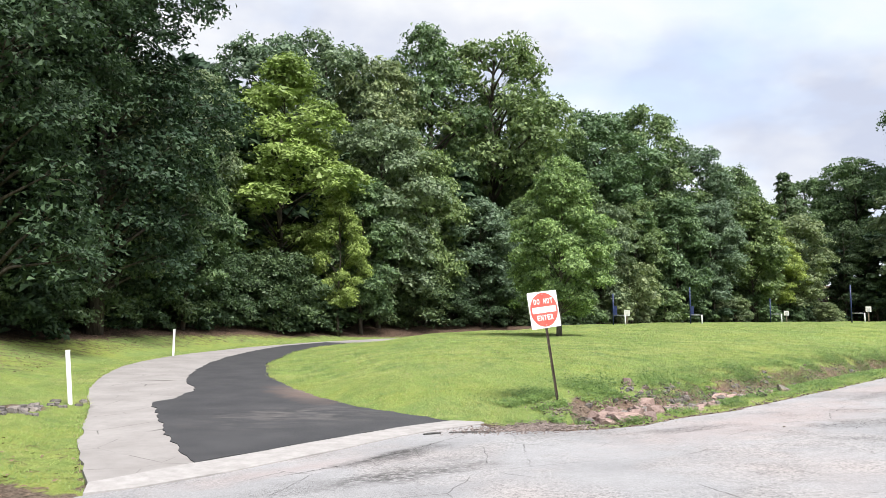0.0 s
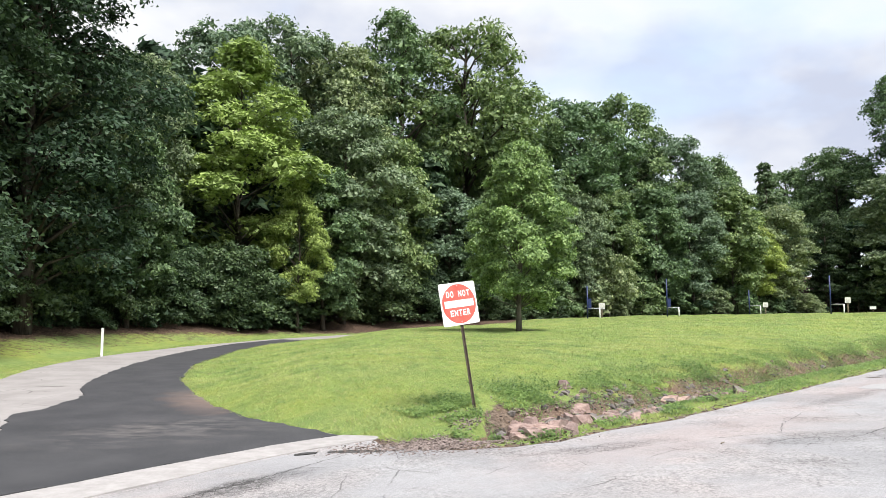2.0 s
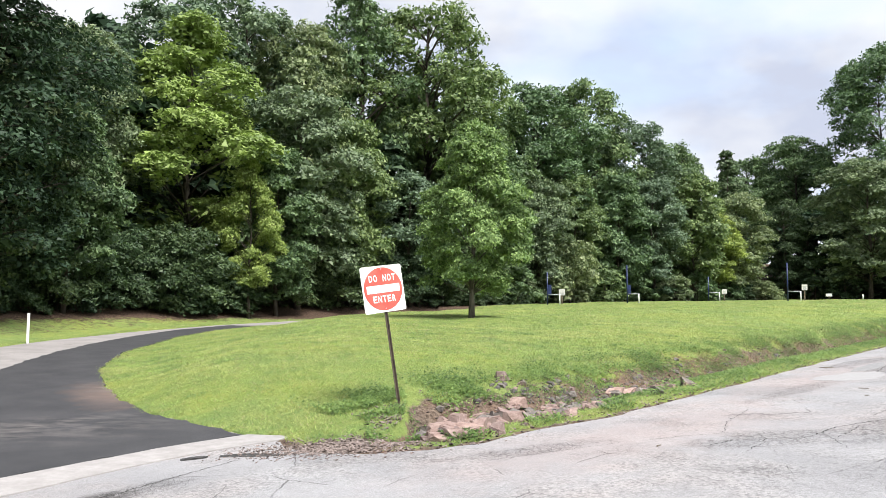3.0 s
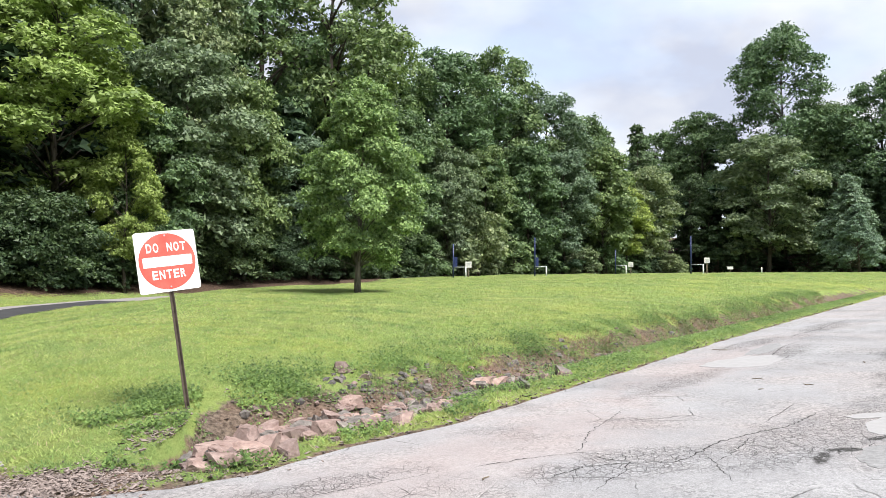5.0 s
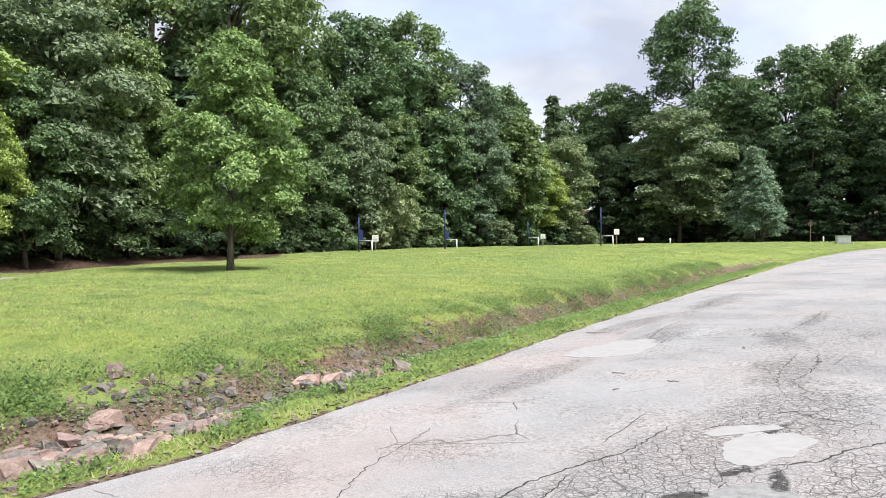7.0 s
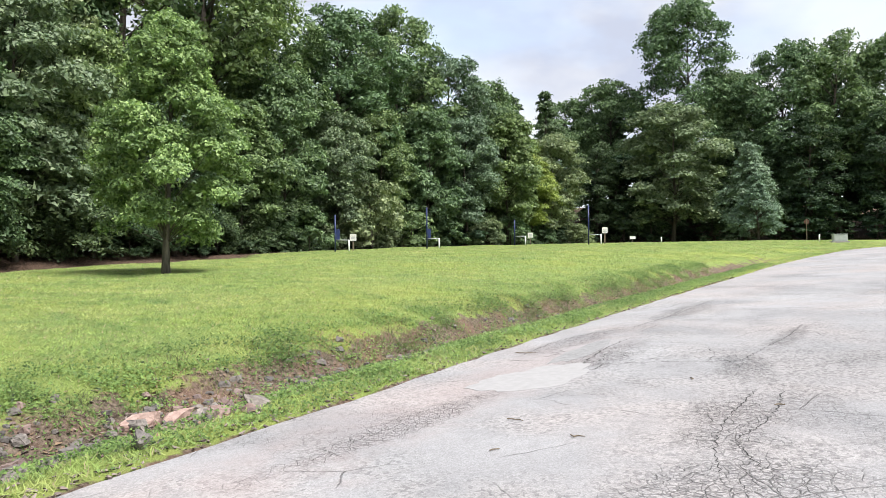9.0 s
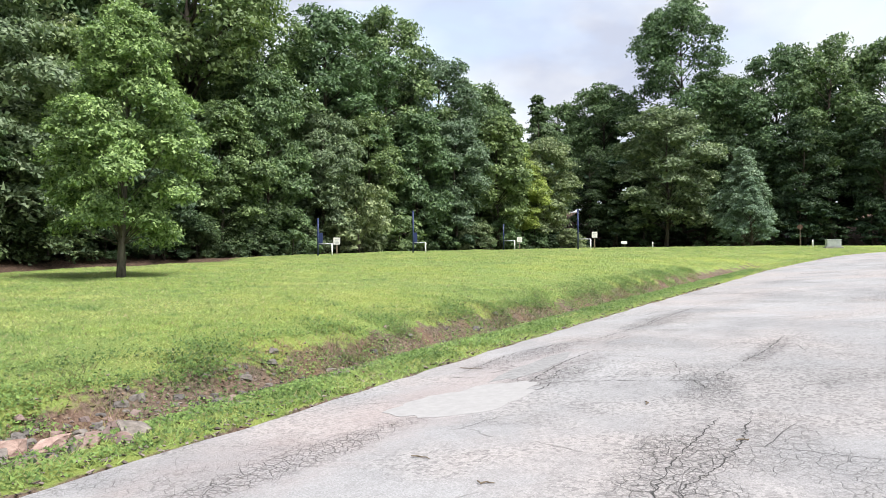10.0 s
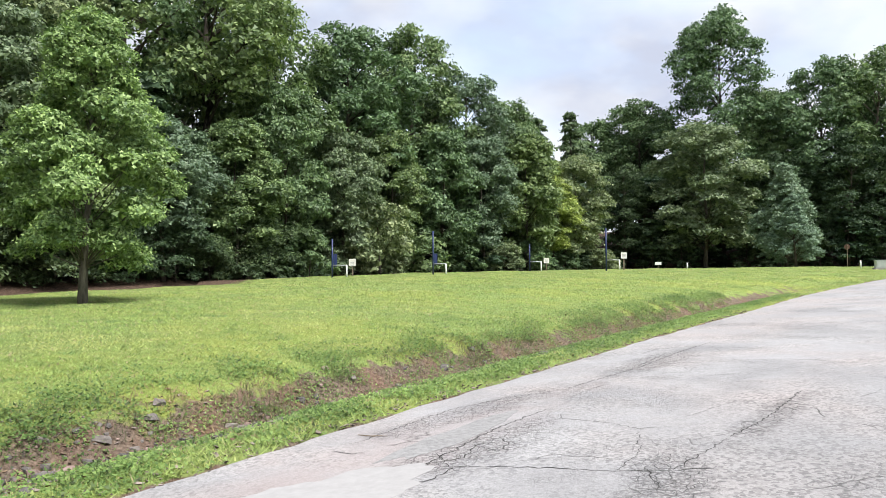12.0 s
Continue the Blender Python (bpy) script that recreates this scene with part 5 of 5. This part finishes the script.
def build_grass():
    rng = np.random.default_rng(3)
    near = 760000
    x = np.concatenate((rng.uniform(-13, 22, near), rng.uniform(-12, 60, 330000)))
    y = np.concatenate((rng.uniform(8, 36, near), rng.uniform(20, 80, 330000)))
    far = np.arange(len(x)) >= near
    d = nearest(x, y, EDGE)[0]
    _, soil, litter = ground_z(x, y, True)
    patchy = 0.5 + 0.5 * np.sin(x * 1.7 + 2 * np.sin(y)) * np.sin(y * 1.3 + x * 0.6)
    ok = (soil + 0.35 * rng.random(len(x)) < 0.55) & (litter * 1.2 + 0.3 * rng.random(len(x)) < 0.7)
    ok &= ~((y - x < 3) & (x < 36) | (y < 8) | (nearest(x, y, RIGHT)[0] < d))
    ok &= far | (rng.random(len(x)) < np.where(x < -3.5, 0.85, np.clip(1.2 - d / 22, 0.1, 1)) * np.clip((36 - y) / 12, 0, 1) * np.clip((22 - x) / 6, 0, 1))
    x, y, d, patchy, far = x[ok], y[ok], d[ok], patchy[ok], far[ok]
    verge = np.exp(-d / 0.9)
    h = (0.016 + 0.026 * rng.random(len(x)) + 0.018 * patchy) * (1 + 0.8 * verge) + 0.012 * far
    w = 0.007 + 0.008 * rng.random(len(x)) + 0.0004 * y + far * (0.012 + 0.0003 * y)
    blades("lawn_grass", x, y, h, w, GRASS, rng, 1.0, "mown green lawn grass, longer at the verge")


def build_weeds():
    """Broad-leaved weeds in the ditch and along its bank."""
    rng = np.random.default_rng(4)
    n = 200000
    pts = np.array(EDGE[2:14])
    seg = np.linalg.norm(np.diff(pts, axis=0), axis=1)
    s = rng.random(n) ** 1.3 * seg.sum()
    k = np.minimum(np.searchsorted(np.cumsum(seg), s), len(seg) - 1)
    t = (s - np.concatenate(([0], np.cumsum(seg)))[k]) / seg[k]
    p = pts[k] + (pts[k + 1] - pts[k]) * t[:, None]
    dirn = (pts[k + 1] - pts[k]) / seg[k][:, None]
    off = np.where(rng.random(n) < 0.45, np.where(rng.random(n) < 0.62, rng.normal(0.6, 0.34, n), rng.normal(1.4, 0.45, n)), rng.normal(3.0, 0.5, n))
    x, y = p[:, 0] - dirn[:, 1] * off, p[:, 1] + dirn[:, 0] * off
    clump = np.sin(x * 3.1 + np.sin(y * 2.3) * 2) * np.sin(y * 2.7 - x * 1.1)
    ok = ((x > 6.5) | (off > 0.9) | (np.sin(x * 4.3 + y) > 0.1)) & (off > 0.08) & ((ground_z(x, y, True)[1] < 0.75) | (rng.random(n) < 0.5)) & (clump + rng.normal(0, 0.35, n) > -0.1)
    x, y = x[ok], y[ok]
    z = ground_z(x, y) + rng.random(len(x)) * 0.10 + 0.01
    pos = np.column_stack((x, y, z))
    nrm = rng.normal(size=pos.shape) * 0.6 + np.array((0, 0, 0.9))
    me = leaves_mesh("weeds", pos, nrm, 0.016 + 0.032 * rng.random(len(x)), LEAF_WEED, rng, 0.7)
    tagged(new("weeds", me), "low broad-leaved weeds along the stony ditch", "weeds", kind="stuff")


def build_litter():
    rng = np.random.default_rng(6)
    n = 20000
    x, y = rng.uniform(-20, 4, n), rng.uniform(8, 60, n)
    _, soil, litter = ground_z(x, y, True)
    ok = (litter + 0.25 * rng.random(n) > 0.5) & (soil < 0.9)
    x, y = x[ok], y[ok]
    m = 2500
    s = rng.random(m) * 17
    xd, yd = 7 + s + rng.normal(0, 0.1, m), 16.3 + s * 0.96 + 0 * s
    off = rng.normal(1.9, 0.55, m)
    xd, yd = xd - 0.7 * off, yd + 0.7 * off
    x, y = np.concatenate((x, xd)), np.concatenate((y, yd))
    pos = np.column_stack((x, y, ground_z(x, y) + 0.012 + 0.02 * rng.random(len(x))))
    nrm = rng.normal(size=pos.shape) * 0.35 + np.array((0, 0, 1.0))
    me = leaves_mesh("dry_leaves", pos, nrm, 0.035 + 0.045 * rng.random(len(x)), LITTER, rng, 0.7)
    tagged(new("dry_leaves", me), "dry brown fallen leaves below the trees", "leaves", kind="stuff")


def along(rng, n, first, last, power=1.0):
    """Random points along a stretch of the road's edge, with the way into the lawn."""
    pts = np.array(EDGE[first:last])
    seg = np.linalg.norm(np.diff(pts, axis=0), axis=1)
    s = rng.random(n) ** power * seg.sum()
    k = np.minimum(np.searchsorted(np.cumsum(seg), s), len(seg) - 1)
    t = (s - np.concatenate(([0], np.cumsum(seg)))[k]) / seg[k]
    p = pts[k] + (pts[k + 1] - pts[k]) * t[:, None]
    u = (pts[k + 1] - pts[k]) / seg[k][:, None]
    return p, np.column_stack((-u[:, 1], u[:, 0]))


def build_dry_grass():
    """Tan dead grass hanging over the far bank of the ditch, and dark tufts."""
    rng = np.random.default_rng(8)
    p, n = along(rng, 15000, 8, 14)
    off = rng.normal(2.75, 0.42, len(p))
    x, y = (p + n * off[:, None]).T
    keep = np.sin(x * 1.9) * np.sin(y * 2.3 + x) + rng.normal(0, 0.5, len(x)) > 0.0
    x, y = x[keep], y[keep]
    h = 0.04 + 0.08 * rng.random(len(x))
    blades("dry_grass", x, y, h, 0.012 + 0.012 * rng.random(len(x)), DRY, rng, 0.9, "tan dead grass on the bank of the ditch")


def build_tufts():
    """Dark uncut grass leaning over the top of the cut bank."""
    rng = np.random.default_rng(15)
    p, n = along(rng, 170, 7, 13)
    off = rng.normal(2.75, 0.22, len(p))
    c = p + n * off[:, None]
    c = c[np.sin(c[:, 0] * 1.3 + 0.6) + rng.normal(0, 0.6, len(c)) > 0.1]
    x, y = np.repeat(c, 42, axis=0).T + rng.normal(0, 0.09, (2, 42 * len(c)))
    h = 0.06 + 0.12 * rng.random(len(x))
    blades("bank_grass", x, y, h, 0.007 + 0.008 * rng.random(len(x)), TUFT, rng, 0.55, "dark uncut grass tufts on the cut bank")


def build_rubble():
    """Loose small stones in the ditch and gravel at the verge."""
    rng = np.random.default_rng(12)
    p, n = along(rng, 6500, 1, 13, 1.25)
    off = np.where(rng.random(len(p)) < 0.75, rng.normal(2.0, 0.5, len(p)), np.abs(rng.normal(0.2, 0.2, len(p))))
    x, y = (p + n * off[:, None]).T
    k = 3000
    gx, gy = rng.normal(1.5, 0.55, k), rng.normal(13.25, 0.28, k)
    x, y = np.concatenate((x, gx)), np.concatenate((y, gy))
    z = np.maximum(ground_z(x, y), np.where(inside(x, y, ROAD_POLY), road_z(x, y), -9))
    unit = np.array([(1, 0.3, 0.5), (-1, -0.3, 0.5), (0.3, 1, 0.1), (-0.3, -1, 0.1), (0.35, 0.2, 0.9), (0, 0, -1)], float)
    tri = np.array([(0, 2, 4), (2, 1, 4), (1, 3, 4), (3, 0, 4), (2, 0, 5), (1, 2, 5), (3, 1, 5), (0, 3, 5)])
    size = 0.008 + 0.030 * rng.random(len(x)) ** 2.5
    size[len(p):] = 0.009 + 0.016 * rng.random(k) ** 2
    a = rng.random(len(x)) * math.tau
    v = unit[None] * (0.6 + 0.8 * rng.random((len(x), 6, 1))) * size[:, None, None]
    c, s = np.cos(a)[:, None], np.sin(a)[:, None]
    v = np.stack((v[..., 0] * c - v[..., 1] * s, v[..., 0] * s + v[..., 1] * c, v[..., 2] * 0.5 + 0.25 * v[..., 0]), 2)
    v += np.column_stack((x, y, z + size * 0.3))[:, None]
    f = (tri[None] + 6 * np.arange(len(x))[:, None, None]).reshape(-1, 3)
    tagged(new("rubble", mesh_from("rubble", v.reshape(-1, 3).tolist(), f.tolist(), PEBBLE)), "loose small broken stones and gravel in the ditch", "rubble", kind="stuff")


def pebble_material():
    m = Mat("pebbles", rough=0.92, spec=0.2)
    c = m.mix(m.island(), (0.105, 0.084, 0.076), (0.290, 0.235, 0.210))
    m.color(c).bump(m.noise(60, 4), 0.4, 0.004)
    return m.m


PEBBLE = pebble_material()
TUFT = leaf_material("bank_tufts", (0.050, 0.062, 0.028), (0.150, 0.175, 0.075), glow=0.15, low=True)
DRY = leaf_material("dry_grass", (0.120, 0.080, 0.040), (0.330, 0.255, 0.150), glow=0.2, low=True)
build_grass()
build_dry_grass()
build_tufts()
build_rubble()
build_weeds()
build_litter()
